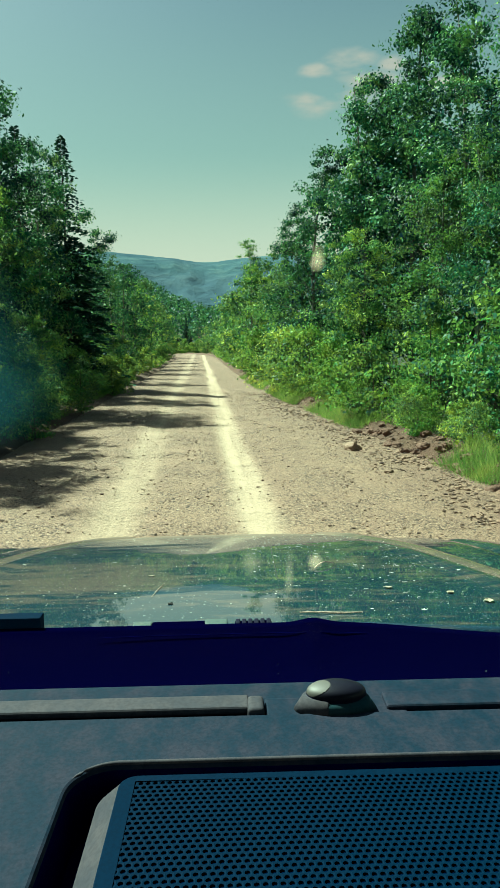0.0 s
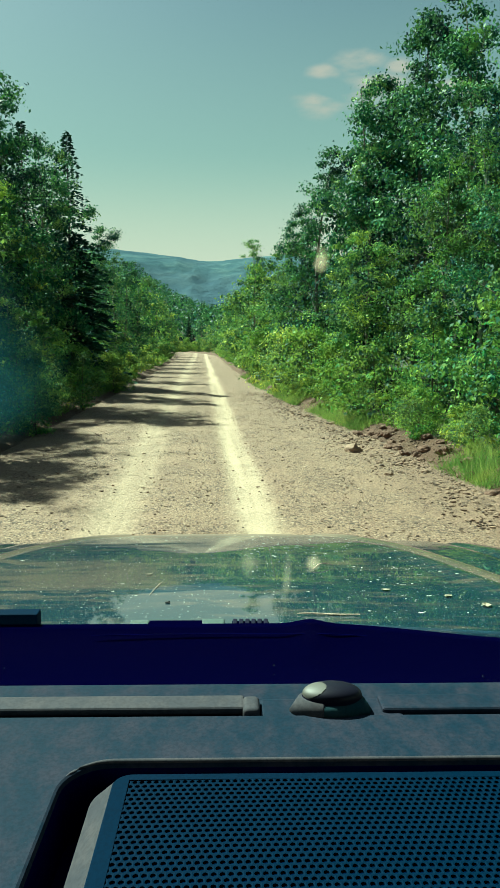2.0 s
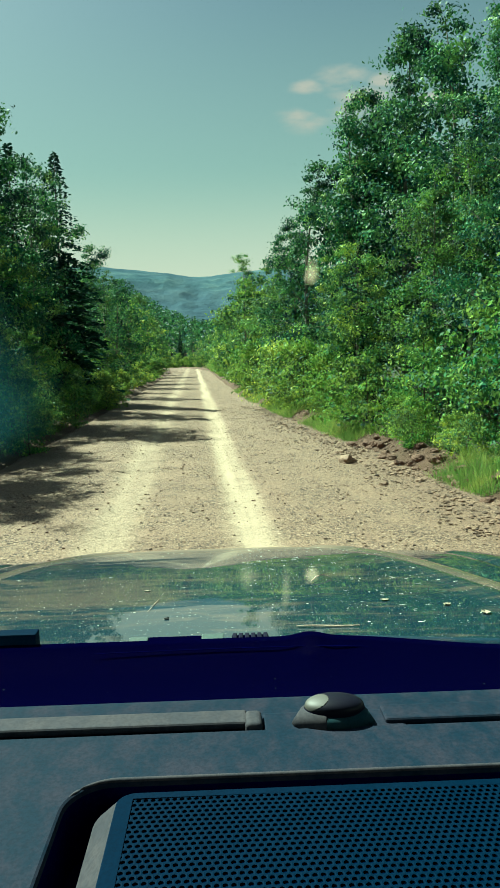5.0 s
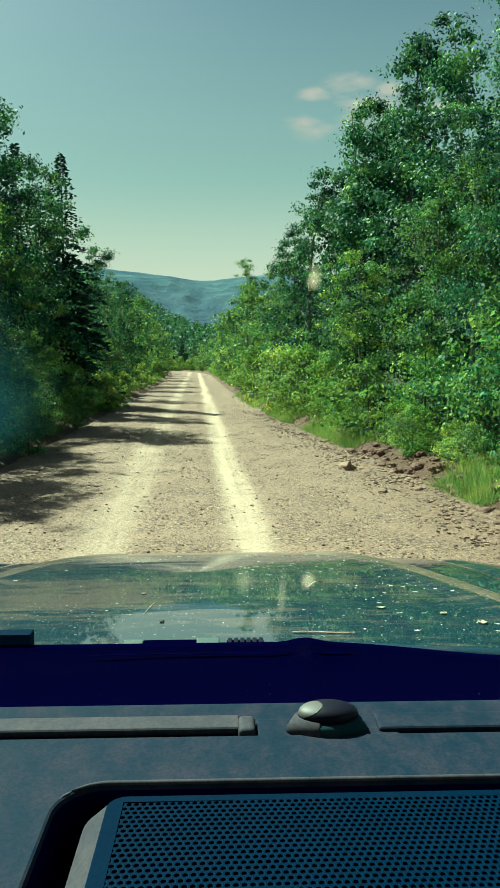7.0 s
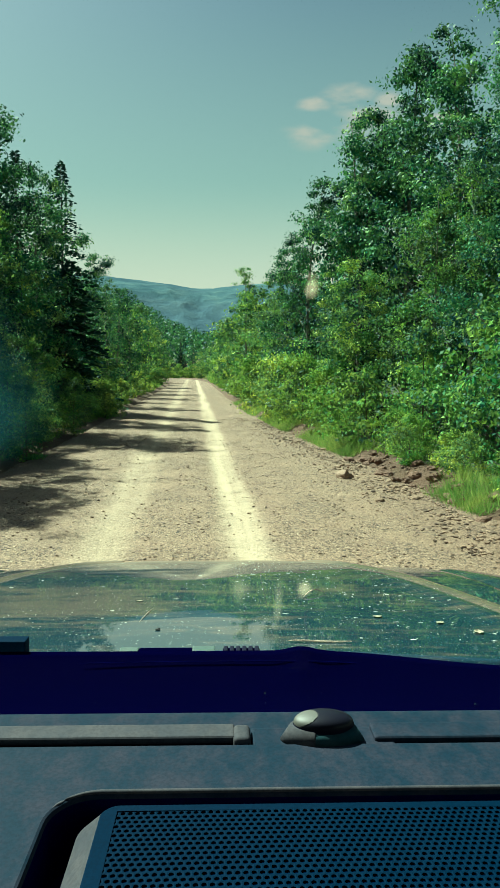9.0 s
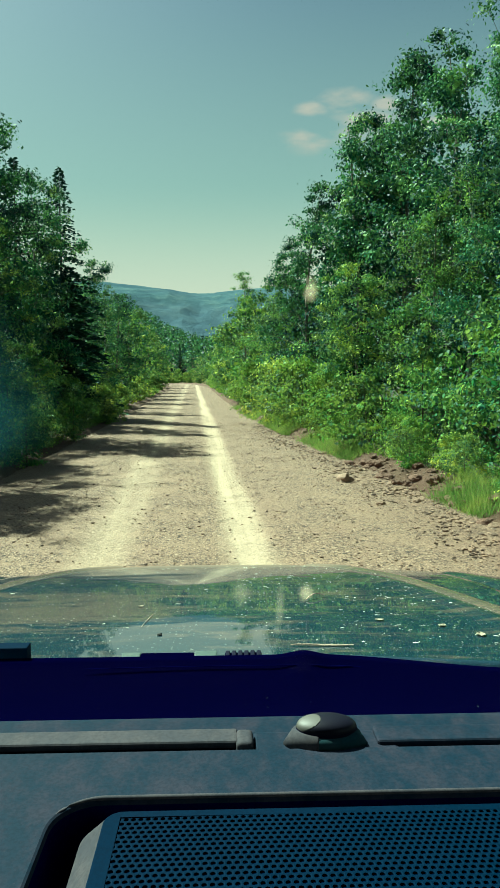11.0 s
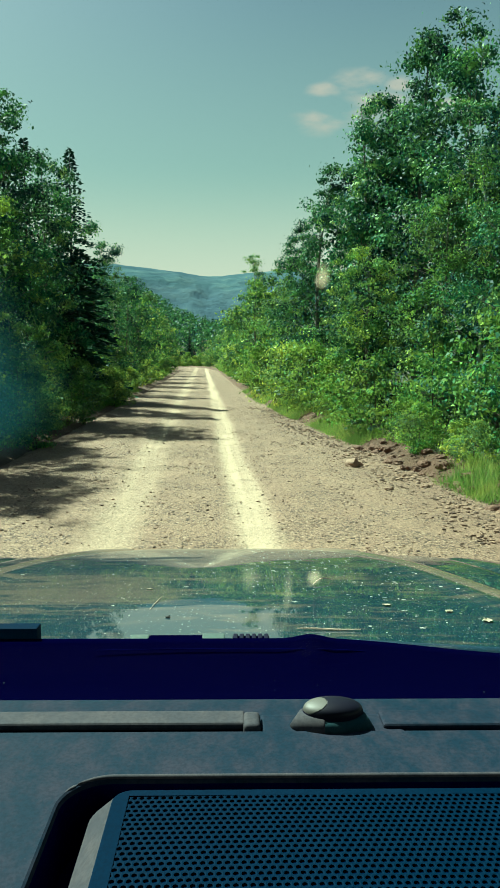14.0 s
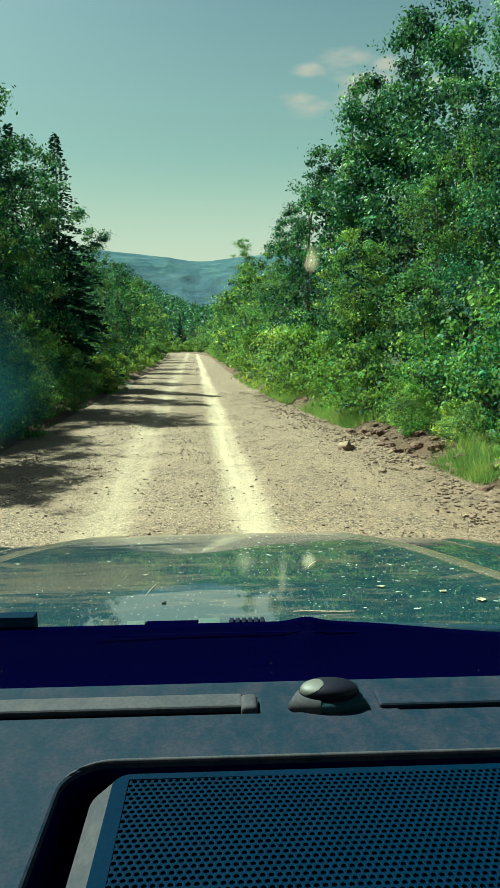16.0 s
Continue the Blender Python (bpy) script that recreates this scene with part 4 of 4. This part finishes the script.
def broadleaf(seed, height, radius, foot, clusters, leaves, size, spread=0.55, lean=0.0, peak=0.45):
    """An Empty with a trunk-and-limb mesh and a crown of many separate leaves."""
    rng = np.random.default_rng(seed)
    bend = [rng.normal(0, 0.025 * height) for _ in range(4)]

    def stem(h):
        return np.array([bend[0] * math.sin(h * 3) + lean * h * h + bend[1] * h * h * 0.5, bend[2] * math.sin(h * 2.6) + bend[3] * h * h * 0.5, h * height])

    hs = np.linspace(0, 0.97, 12)
    thick = 0.0115 * height
    verts, faces = tube([stem(h) for h in hs], [thick * (1 - 0.93 * h) * (1.35 if h == 0 else 1) for h in hs], 8)
    lumps = rng.uniform(0.6, 1.28, 24)
    boughs = 3 if height > 5 else 1                   # leaf tufts that share one bough
    centres, sizes = [], []
    for i in range(clusters):
        if i % boughs == 0:
            h, a = foot + (1 - foot) * (i + boughs * rng.random()) / (clusters + boughs), rng.uniform(0, 2 * math.pi)
        q = (h - foot) / (1 - foot)
        prof = (q / peak) ** 0.55 if q < peak else max(0.0, 1 - ((q - peak) / (1 - peak)) ** 1.7) ** 0.8
        prof = max(prof, 0.12) * lumps[int(q * 5) * 4 % 24 + int(a / 1.6)]
        if i % boughs == 0:
            reach = math.sqrt(rng.uniform(0.08, 1.0))
        d = radius * prof * reach
        c = stem(h) + np.array([math.cos(a) * d, math.sin(a) * d, rng.normal(0, (0.03 if boughs == 1 else 0.012) * height) - 0.05 * d])
        if boughs > 1:
            c += rng.normal(size=3) * np.array([0.5, 0.5, 0.22]) * spread
        centres.append(c)
        sizes.append(spread * rng.uniform(0.6, 1.3) * (0.7 + 0.3 * prof))
        if i % 3 == 0 and d > 0.2:
            h0 = max(0.04, h - 0.10 - 0.05 * rng.random())
            s = stem(h0)
            mid = (s + c) / 2 + np.array([0, 0, 0.12 * d])
            lv, lf = tube([s, mid, c], [thick * 0.32 * (1 - 0.8 * h), thick * 0.2 * (1 - 0.8 * h), 0.006], 5)
            k = len(verts)
            verts += lv
            faces += [tuple(q + k for q in f) for f in lf]
    centres, sizes = np.array(centres), np.array(sizes)
    pick = np.repeat(np.arange(clusters), leaves)
    off = rng.normal(size=(len(pick), 3)) * np.array([0.42, 0.42, 0.22])
    pts = centres[pick] + off * sizes[pick][:, None]
    pts[:, 2] = np.maximum(pts[:, 2], 0.05)
    shell = leaf_quads(rng, pts, size, out=off)
    if height < 5:
        return verts, faces, shell
    inner = np.repeat(np.nonzero(centres[:, 2] < 0.82 * height)[0], 7)
    heart = np.array([stem(h) for h in centres[inner][:, 2] / height]) * 0.5 + centres[inner] * 0.5
    heart = heart + rng.normal(size=heart.shape) * np.array([0.22, 0.22, 0.24])
    heart[:, 2] = np.clip(heart[:, 2], 0.3, 0.82 * height)
    return verts, faces, np.concatenate([shell, leaf_quads(rng, heart, min(size * 1.7, 0.2), 0.35, 0.8)])


def tree_thing(name, made, mat, bark, label, category, group, at):
    verts, faces, leaves = made
    ob = new(name)
    ob.matrix_world = at
    tagged(ob, label, category, group)
    part("trunk", mesh_of("trunk", verts, faces, bark, True), None, ob)
    part("crown", quads("crown", leaves, mat), None, ob)
    return ob


def spruce(seed, height, radius):
    rng = np.random.default_rng(seed)
    verts, faces = tube([(0, 0, h * height) for h in (0, 0.3, 0.6, 0.99)], [0.013 * height, 0.009 * height, 0.005 * height, 0.008], 7)
    pts, dirs = [], []
    levels = int(height * 6.5)
    for i in range(levels):
        for k in range(10):
            h = 0.06 + 0.94 * (i + rng.random()) / levels
            a = rng.uniform(0, 2 * math.pi)
            length = radius * (1 - h) ** 0.85 * rng.uniform(0.6, 1.2) * (1.0 + 0.18 * math.sin(i * 2.4)) + 0.03
            steps = max(2, int(length / 0.13))
            for s in range(steps):
                q = (s + 0.6) / steps
                drop = -0.42 * length * q * q + 0.2 * length * q ** 4
                for side in (-1, 1):
                    pts.append((math.cos(a) * length * q, math.sin(a) * length * q, h * height + drop + rng.normal(0, 0.03)))
                    b = a + side * rng.uniform(0.3, 1.0)
                    dirs.append((math.cos(b), math.sin(b), -0.35 + 0.5 * rng.random() + 1.2 * max(0.0, h - 0.9)))
    pts, u = np.array(pts), np.array(dirs)
    n = len(pts)
    nrm = rng.normal(size=(n, 3)) * 0.8 + np.array([0, 0, 0.7])
    w = np.cross(nrm, u)
    w /= np.linalg.norm(w, axis=1)[:, None]
    s = (rng.uniform(0.15, 0.27, n) * np.clip(1.7 - 1.5 * pts[:, 2] / height, 0.62, 1.0))[:, None]
    return verts, faces, np.stack([pts + u * s, pts + u * s * 0.4 + w * s * 0.26, pts - u * s * 0.1, pts + u * s * 0.4 - w * s * 0.26], axis=1).reshape(-1, 3)


KINDS = {}


def plant(kind, x, y, height, turn=None, wide=1.0):
    """Stands one plant of a kind at x, y, scaled to its height; the first of a kind is built, the others are copies of it."""
    if y > 36 or abs(x) > 8.4 or (y > 32 and kind.startswith("shrub")):
        kind = {"aspen": "aspen_far", "maple": "maple_far", "shrub": "shrub_far", "bush": "shrub_far"}.get(kind.split("_")[0], kind)
    build, size, args = SPECIES[kind]
    turn = random.uniform(0, 360) if turn is None else turn
    m = Matrix.Translation((x, y, land(x, y) - 0.04)) @ Matrix.Rotation(radians(turn), 4, "Z")
    s = height / size * 0.93
    if kind not in KINDS:
        KINDS[kind] = tree_thing(args[0], build(), *args[1:], m)
        ob = KINDS[kind]
    else:
        ob = copy_thing(KINDS[kind], m)
    ob.scale = (s * wide, s * wide, s)
    return ob


ASPEN = ("aspen_tree", M_LEAF, M_BARK, "tall dark green aspen standing beside the road", "tree", "roadside trees")
BIRCH = ("birch_tree", M_LIGHT_LEAF, M_BIRCH_BARK, "slender light green birch standing beside the road", "tree", "roadside trees")
ALDER = ("young_maple", M_LIGHT_LEAF, M_BARK, "bushy bright green young maple beside the road", "tree", "roadside trees")
SHRUB = ("shrub", M_SHRUB_LEAF, M_DARK_BARK, "low yellow-green leafy shrub on the road verge", "shrub", "verge shrubs")
BUSH = ("bush", M_LIGHT_LEAF, M_DARK_BARK, "tall bright green leafy bush behind the verge", "bush", "verge shrubs")
FIR = ("spruce_tree", M_NEEDLE, M_DARK_BARK, "dark pointed spruce standing among leafy trees", "tree", "roadside trees")
SPECIES = {
    "aspen_a": (lambda: broadleaf(11, 10, 2.1, 0.08, 145, 112, 0.114, 0.60), 10, ASPEN),
    "aspen_b": (lambda: broadleaf(12, 10, 1.8, 0.10, 138, 112, 0.114, 0.55, 0.4, 0.55), 10, ASPEN),
    "aspen_c": (lambda: broadleaf(13, 10, 2.3, 0.06, 145, 112, 0.114, 0.60, -0.3, 0.38), 10, ASPEN),
    "birch_a": (lambda: broadleaf(21, 9, 1.15, 0.14, 120, 66, 0.092, 0.46, 0.3, 0.4), 9, BIRCH),
    "birch_b": (lambda: broadleaf(22, 9, 0.9, 0.20, 80, 50, 0.095, 0.36, -0.2, 0.35), 9, BIRCH),
    "maple_a": (lambda: broadleaf(31, 6, 1.9, 0.04, 104, 108, 0.092, 0.46), 6, ALDER),
    "maple_b": (lambda: broadleaf(32, 6, 1.6, 0.04, 94, 108, 0.092, 0.44, 0.2, 0.35), 6, ALDER),
    "shrub_a": (lambda: broadleaf(41, 1.8, 0.95, 0.03, 60, 54, 0.090, 0.36, 0, 0.4), 1.8, SHRUB),
    "shrub_b": (lambda: broadleaf(42, 1.8, 1.1, 0.03, 62, 54, 0.094, 0.38, 0.1, 0.3), 1.8, SHRUB),
    "shrub_c": (lambda: broadleaf(43, 1.4, 0.9, 0.03, 46, 54, 0.085, 0.34, -0.1, 0.45), 1.4, SHRUB),
    "aspen_near": (lambda: broadleaf(15, 10, 2.0, 0.05, 140, 185, 0.074, 0.56, 0.2, 0.45), 10, ASPEN),
    "maple_near": (lambda: broadleaf(33, 6, 1.7, 0.04, 110, 165, 0.066, 0.46, 0.1, 0.4), 6, ALDER),
    "bush_a": (lambda: broadleaf(45, 3.0, 1.25, 0.03, 76, 66, 0.092, 0.40, 0.1, 0.4), 3.0, BUSH),
    "bush_b": (lambda: broadleaf(46, 3.0, 1.05, 0.03, 70, 66, 0.091, 0.38, -0.1, 0.5), 3.0, BUSH),
    "shrub_far": (lambda: broadleaf(47, 1.8, 1.0, 0.03, 50, 30, 0.14, 0.38, 0, 0.4), 1.8, SHRUB),
    "aspen_far": (lambda: broadleaf(14, 10, 2.2, 0.06, 130, 36, 0.215, 0.8, 0.1, 0.42), 10, ASPEN),
    "maple_far": (lambda: broadleaf(34, 6, 1.8, 0.04, 90, 35, 0.19, 0.62, 0.1, 0.4), 6, ALDER),
    "spruce_a": (lambda: spruce(51, 8, 1.7), 8, FIR),
    "spruce_b": (lambda: spruce(52, 8, 1.35), 8, FIR),
}


def woods():
    # left of the road: kind, x, y, height
    for kind, x, y, h in (
        ("aspen_a", -5.7, 20.0, 9.2), ("aspen_b", -5.2, 24.5, 8.5), ("aspen_near", -5.6, 16.5, 6.2), ("spruce_a", -4.9, 28.5, 10.2), ("spruce_b", -6.2, 27.0, 9.9),
        ("aspen_c", -4.6, 33.5, 7.4), ("birch_b", -4.2, 38.0, 7.0), ("aspen_a", -4.6, 43.0, 7.0), ("maple_a", -4.2, 50.0, 6.6),
        ("aspen_b", -4.8, 58.0, 7.4), ("maple_b", -4.2, 66.0, 6.8), ("aspen_c", -4.7, 76.0, 7.2), ("maple_a", -4.8, 88.0, 7.0),
        ("aspen_a", -6.0, 100.0, 7.5), ("spruce_b", -7.6, 112.0, 8.0), ("aspen_b", -9.0, 124.0, 7.5), ("aspen_c", -10.5, 134.0, 6.5),
        ("maple_near", -5.4, 11.5, 4.2), ("aspen_b", -6.6, 12.5, 7.6), ("maple_near", -6.0, 7.5, 5.0), ("aspen_a", -7.2, 5.0, 8.0),
        ("aspen_near", -5.2, 11.2, 6.6), ("aspen_near", -5.0, 14.4, 6.4), ("maple_near", -5.3, 12.8, 6.6), ("maple_b", -5.6, 15.6, 6.8), ("maple_a", -5.0, 18.2, 6.0),
        ("aspen_c", -7.2, 22.0, 9.4), ("aspen_a", -7.6, 28.0, 9.0), ("spruce_b", -6.6, 35.0, 8.4), ("aspen_b", -7.2, 41.0, 8.0),
        ("aspen_c", -7.4, 52.0, 8.0), ("aspen_a", -7.6, 63.0, 8.2), ("aspen_b", -7.8, 78.0, 8.4), ("spruce_a", -7.8, 92.0, 9.0),
        ("aspen_a", -9.8, 17.0, 10.0), ("aspen_b", -10.4, 25.0, 10.5), ("aspen_c", -10.5, 36.0, 9.5), ("aspen_a", -10.6, 48.0, 9.5),
    ):
        plant(kind, x, y, h)
    for i in range(26):
        y = 15.5 + 2.1 * i + 0.03 * i * i
        plant(("maple_b", "maple_a", "shrub_a")[i % 3], road_left(y) - random.uniform(1.5, 2.4), y, (random.uniform(2.4, 3.6), random.uniform(2.2, 3.2), random.uniform(1.6, 2.2))[i % 3])
    # right of the road
    for kind, x, y, h in (
        ("aspen_b", 5.45, 24.5, 10.6), ("aspen_a", 6.9, 23.5, 12.4), ("aspen_c", 7.1, 20.6, 11.8), ("aspen_c", 4.5, 27.0, 9.2), ("aspen_b", 4.3, 31.0, 8.0),
        ("birch_a", 3.0, 44.0, 8.4), ("maple_a", 3.3, 41.0, 6.6), ("maple_b", 3.7, 36.0, 6.2), ("maple_a", 4.3, 32.0, 6.4), ("maple_b", 3.2, 47.0, 6.4), ("spruce_b", 6.9, 58.0, 8.9),
        ("maple_a", 3.0, 56.0, 5.9), ("maple_b", 2.9, 66.0, 5.6), ("aspen_c", 3.6, 76.0, 6.2), ("maple_a", 2.8, 88.0, 5.4),
        ("maple_b", 2.4, 100.0, 5.2), ("aspen_a", 2.6, 114.0, 6.2), ("maple_a", 1.2, 126.0, 5.2),
        ("maple_near", 5.6, 17.0, 6.2), ("birch_a", 5.95, 16.0, 6.8), ("maple_a", 4.4, 19.5, 5.0), ("maple_near", 7.4, 15.0, 6.6),
        ("aspen_near", 6.9, 14.6, 8.6), ("aspen_near", 5.75, 13.4, 8.7), ("aspen_near", 8.0, 12.0, 9.5), ("spruce_a", 5.0, 22.0, 5.6), ("maple_near", 6.0, 10.5, 4.6),
        ("spruce_b", 7.5, 19.0, 8.2), ("aspen_a", 8.6, 27.0, 9.8), ("aspen_b", 6.3, 25.5, 9.6), ("aspen_b", 8.0, 34.0, 9.0), ("aspen_c", 7.0, 43.0, 7.0),
        ("aspen_a", 9.2, 20.0, 10.0), ("aspen_b", 10.8, 16.0, 10.5), ("maple_b", 5.6, 48.0, 6.4), ("aspen_c", 6.4, 66.0, 7.2),
        ("aspen_b", 6.4, 82.0, 7.0), ("aspen_c", 6.0, 100.0, 7.0),
    ):
        plant(kind, x, y, h)
    # trees that close the road's end
    for kind, x, y, h in (("aspen_a", -5.5, 146.0, 7.0), ("spruce_b", -2.6, 149.0, 7.5), ("aspen_c", 0.0, 147.0, 6.0), ("maple_a", 3.0, 143.0, 5.0), ("aspen_b", -8.5, 150.0, 7.0), ("maple_b", -12.0, 147.0, 6.0), ("maple_a", -9.5, 141.0, 3.5), ("maple_b", -7.2, 142.0, 3.2), ("maple_a", -5.0, 143.0, 3.4), ("maple_b", -2.8, 142.5, 3.0), ("maple_a", -0.6, 142.0, 3.4), ("maple_b", 1.4, 141.0, 3.2), ("spruce_a", -4.0, 139.5, 5.0), ("spruce_b", -6.2, 140.0, 5.5), ("spruce_a", -1.7, 140.5, 4.6), ("spruce_b", -8.4, 139.0, 5.0), ("maple_a", -10.8, 138.5, 3.6), ("maple_b", -3.0, 138.5, 2.6), ("maple_a", -5.2, 138.0, 2.8), ("maple_b", -7.4, 137.6, 2.8), ("maple_a", -0.4, 139.0, 2.8)):
        plant(kind, x, y, h)
    for i in range(14):
        plant("shrub_far", -13.0 + 1.15 * i, 134.5 + 1.5 * (i % 3), 2.2 + 0.5 * (i % 2))
    # shrubs along both verges
    rng = random.Random(5)
    y = 7.6
    while y < 90:
        x = road_right(y) + rng.uniform(0.7, 1.25)
        plant(rng.choice(("shrub_a", "shrub_b", "shrub_c")), x, y, (0.75 + 1.6 * rng.random() ** 1.6) * (0.85 if y < 11 else 1))
        if y < 40 and rng.random() < 0.5:
            plant(rng.choice(("bush_a", "bush_b")), x + rng.uniform(0.9, 1.7), y + rng.uniform(-0.4, 0.6), rng.uniform(1.5, 3.4))
        y += rng.uniform(0.6, 1.05) * (1 + y / 40)
    for x, y, h in ((-3.05, 13.6, 1.65), (-3.75, 12.6, 1.5), (-3.6, 14.6, 1.8), (-3.5, 16.5, 0.9), (-3.05, 19.0, 1.55), (-3.05, 25.6, 1.5), (-4.0, 18.5, 1.3), (-3.8, 21.5, 0.8), (-3.25, 34.0, 1.25), (-3.5, 36.0, 1.0), (-3.1, 29.0, 0.7), (-3.3, 45.0, 1.6), (-3.5, 25.0, 0.9), (-3.2, 54.0, 1.3), (-3.4, 64.0, 1.5), (-3.3, 75.0, 1.4), (-5.0, 10.6, 1.7), (-4.6, 9.2, 1.2)):
        plant(rng.choice(("bush_a", "bush_b") if h > 1.5 else ("shrub_a", "shrub_b")), x, y, h)


woods()


def far_woods():
    """The wooded rise beyond the road's end: countless crowns, as loose tufts."""
    rng = np.random.default_rng(8)
    pts = []
    for i in range(1700):
        y = 165 + 300 * rng.random() ** 0.8
        x = rng.uniform(-0.22, 0.20) * y - 2
        h = rng.uniform(5, 9)
        z = land(x, y)
        n = 26
        a, r, q = rng.uniform(0, 6.28, n), np.sqrt(rng.random(n)), rng.random(n)
        wide = 2.3 * np.sin(np.pi * np.clip(q * 0.9 + 0.08, 0, 1)) + 0.15
        pts.append(np.stack([x + np.cos(a) * r * wide, y + np.sin(a) * r * wide, z + q * h], axis=1))
    pts = np.concatenate(pts)
    me = quads("far_woods", leaf_quads(rng, pts, 1.0, 0.3, 0.8), M_LEAF)
    tagged(new("far_woods", me), "dense green woods covering the rise beyond the road", "woods", kind="stuff")


far_woods()


def ico(fine=1):
    bm = bmesh.new()
    bmesh.ops.create_icosphere(bm, subdivisions=fine, radius=1.0)
    v = np.array([q.co[:] for q in bm.verts])
    f = np.array([[q.index for q in p.verts] for p in bm.faces])
    bm.free()
    return v, f


def stones(name, rng, spots, mat, fine=1):
    """Many small uneven stones in one mesh."""
    v0, f0 = ico(fine)
    verts, faces = [], []
    for i, (x, y, z, r) in enumerate(spots):
        a = rng.uniform(0, 6.28)
        v = v0 * (rng.uniform(0.7, 1.25, (len(v0), 1)) if fine == 1 else np.array([[1 + 0.45 * noise.noise(Vector(q) * 1.3 + Vector((i, r * 9, rng.random()))) + 0.12 * rng.random()] for q in v0])) * np.array([1.25, 0.9, 0.62]) * r
        c, s = math.cos(a), math.sin(a)
        v = v @ np.array([[c, s, 0], [-s, c, 0], [0, 0, 1]])
        verts.append(v + np.array([x, y, z]))
        faces.append(f0 + i * len(v0))
    return mesh_of(name, np.concatenate(verts).tolist(), np.concatenate(faces).tolist(), mat)


def road_height(x, y):
    a, b = road_left(y) - 0.45, road_right(y) + 0.75
    s = (x - a) / (b - a)
    return 0.03 * math.sin(math.pi * s) - 0.02 if 0 < s < 1 else land(x, y)


def gravel():
    rng = np.random.default_rng(3)
    spots = []
    while len(spots) < 7800:
        y = 5.0 + 20 * rng.random() ** 1.6
        x = rng.uniform(road_left(y) - 0.2, road_right(y) + 0.45)
        lane = min(abs(x + 0.88), abs(x - 0.46))
        edge = smooth01(x, road_right(y) - 1.0, road_right(y))
        if rng.random() > 0.07 + 0.59 * smooth01(lane, 0.15, 0.5) * (0.35 + 0.65 * (noise.noise((x * 1.1, y * 0.6, 2)) > 0)) + edge:
            continue
        r = 0.006 + 0.012 * rng.random() ** 2.4 + 0.022 * edge * rng.random() ** 2
        spots.append((x, y, road_height(x, y) + 0.15 * r, r))
    for i in range(1500):
        y = 5.5 + 16 * rng.random() ** 1.4
        x = road_right(y) + rng.normal(0.25, 0.28)
        r = 0.009 + 0.024 * rng.random() ** 2.2
        spots.append((x, y, max(land(x, y), road_height(x, y) if x < road_right(y) + 0.5 else -1) + 0.1 * r, r))
    tagged(new("gravel", stones("gravel", rng, spots, M_STONE)), "loose grey and tan pebbles scattered over the road", "gravel", kind="stuff")
    # larger stones and clods thrown up along the right verge
    kinds = []
    for i in range(6):
        kinds.append(stones("stone", rng, [(0, 0, 0, 1.0)], M_STONE, 3))
    for i in range(90):
        y = 6.2 + 13 * rng.random()
        x = road_right(y) + rng.normal(0.02, 0.20)
        r = 0.016 + 0.036 * rng.random() ** 2.5
        if i == 0:
            x, y, r = 2.33, 11.1, 0.13
        ob = new("stone", kinds[i % 6])
        ob.location, ob.scale, ob.rotation_euler = (x, y, max(land(x, y), road_height(x, y)) + 0.25 * r), (r, r, r), (0, 0, 6.28 * rng.random())
        tagged(ob, "dusty grey stone lying on the road verge", "stone", "verge stones")
    clods = [stones("dirt_clod", rng, [(0, 0, 0, 1.0)], M_CLOD, 3) for i in range(4)]
    for i in range(70):
        y = 6.4 + 7 * rng.random()
        x = road_right(y) + rng.uniform(0.15, 0.75)
        r = 0.03 + 0.075 * rng.random() ** 2
        ob = new("dirt_clod", clods[i % 4])
        ob.location, ob.scale, ob.rotation_euler = (x, y, max(land(x, y), road_height(x, y) if x < road_right(y) + 0.5 else -1) + 0.2 * r), (r, r, r), (0.6 * rng.random(), 0, 6.28 * rng.random())
        tagged(ob, "crumbly brown clod of earth on the verge", "clod", "verge clods")


gravel()


def grass():
    rng = np.random.default_rng(4)
    pts, height = [], []
    while len(pts) < 24000:
        y = 7.0 + 30 * rng.random() ** 1.5
        if rng.random() < 0.8:
            x = road_right(y) + 0.22 + abs(rng.normal(0, 0.42))
        else:
            x = road_left(y) - 0.45 - abs(rng.normal(0, 0.5))
        if noise.noise((x * 0.5, y * 0.5, 6.0)) < 0.02:
            continue
        pts.append((x, y, land(x, y) - 0.01))
        height.append(rng.uniform(0.05, 0.17) + 0.2 * rng.random() ** 4)
    p, h = np.array(pts), np.array(height)[:, None]
    n = len(p)
    a = rng.uniform(0, 6.28, n)
    side = np.stack([np.cos(a), np.sin(a), np.zeros(n)], 1) * rng.uniform(0.002, 0.0045, n)[:, None]
    leanv = np.stack([rng.normal(0, 0.5, n), rng.normal(0, 0.5, n), np.ones(n)], 1)
    tip = p + leanv * h
    v = np.stack([p - side, p + side, tip + side * 0.15, tip - side * 0.15], axis=1).reshape(-1, 3)
    tagged(new("grass", quads("grass", v, M_GRASS)), "long green grass growing along the road edge", "grass", kind="stuff")


grass()
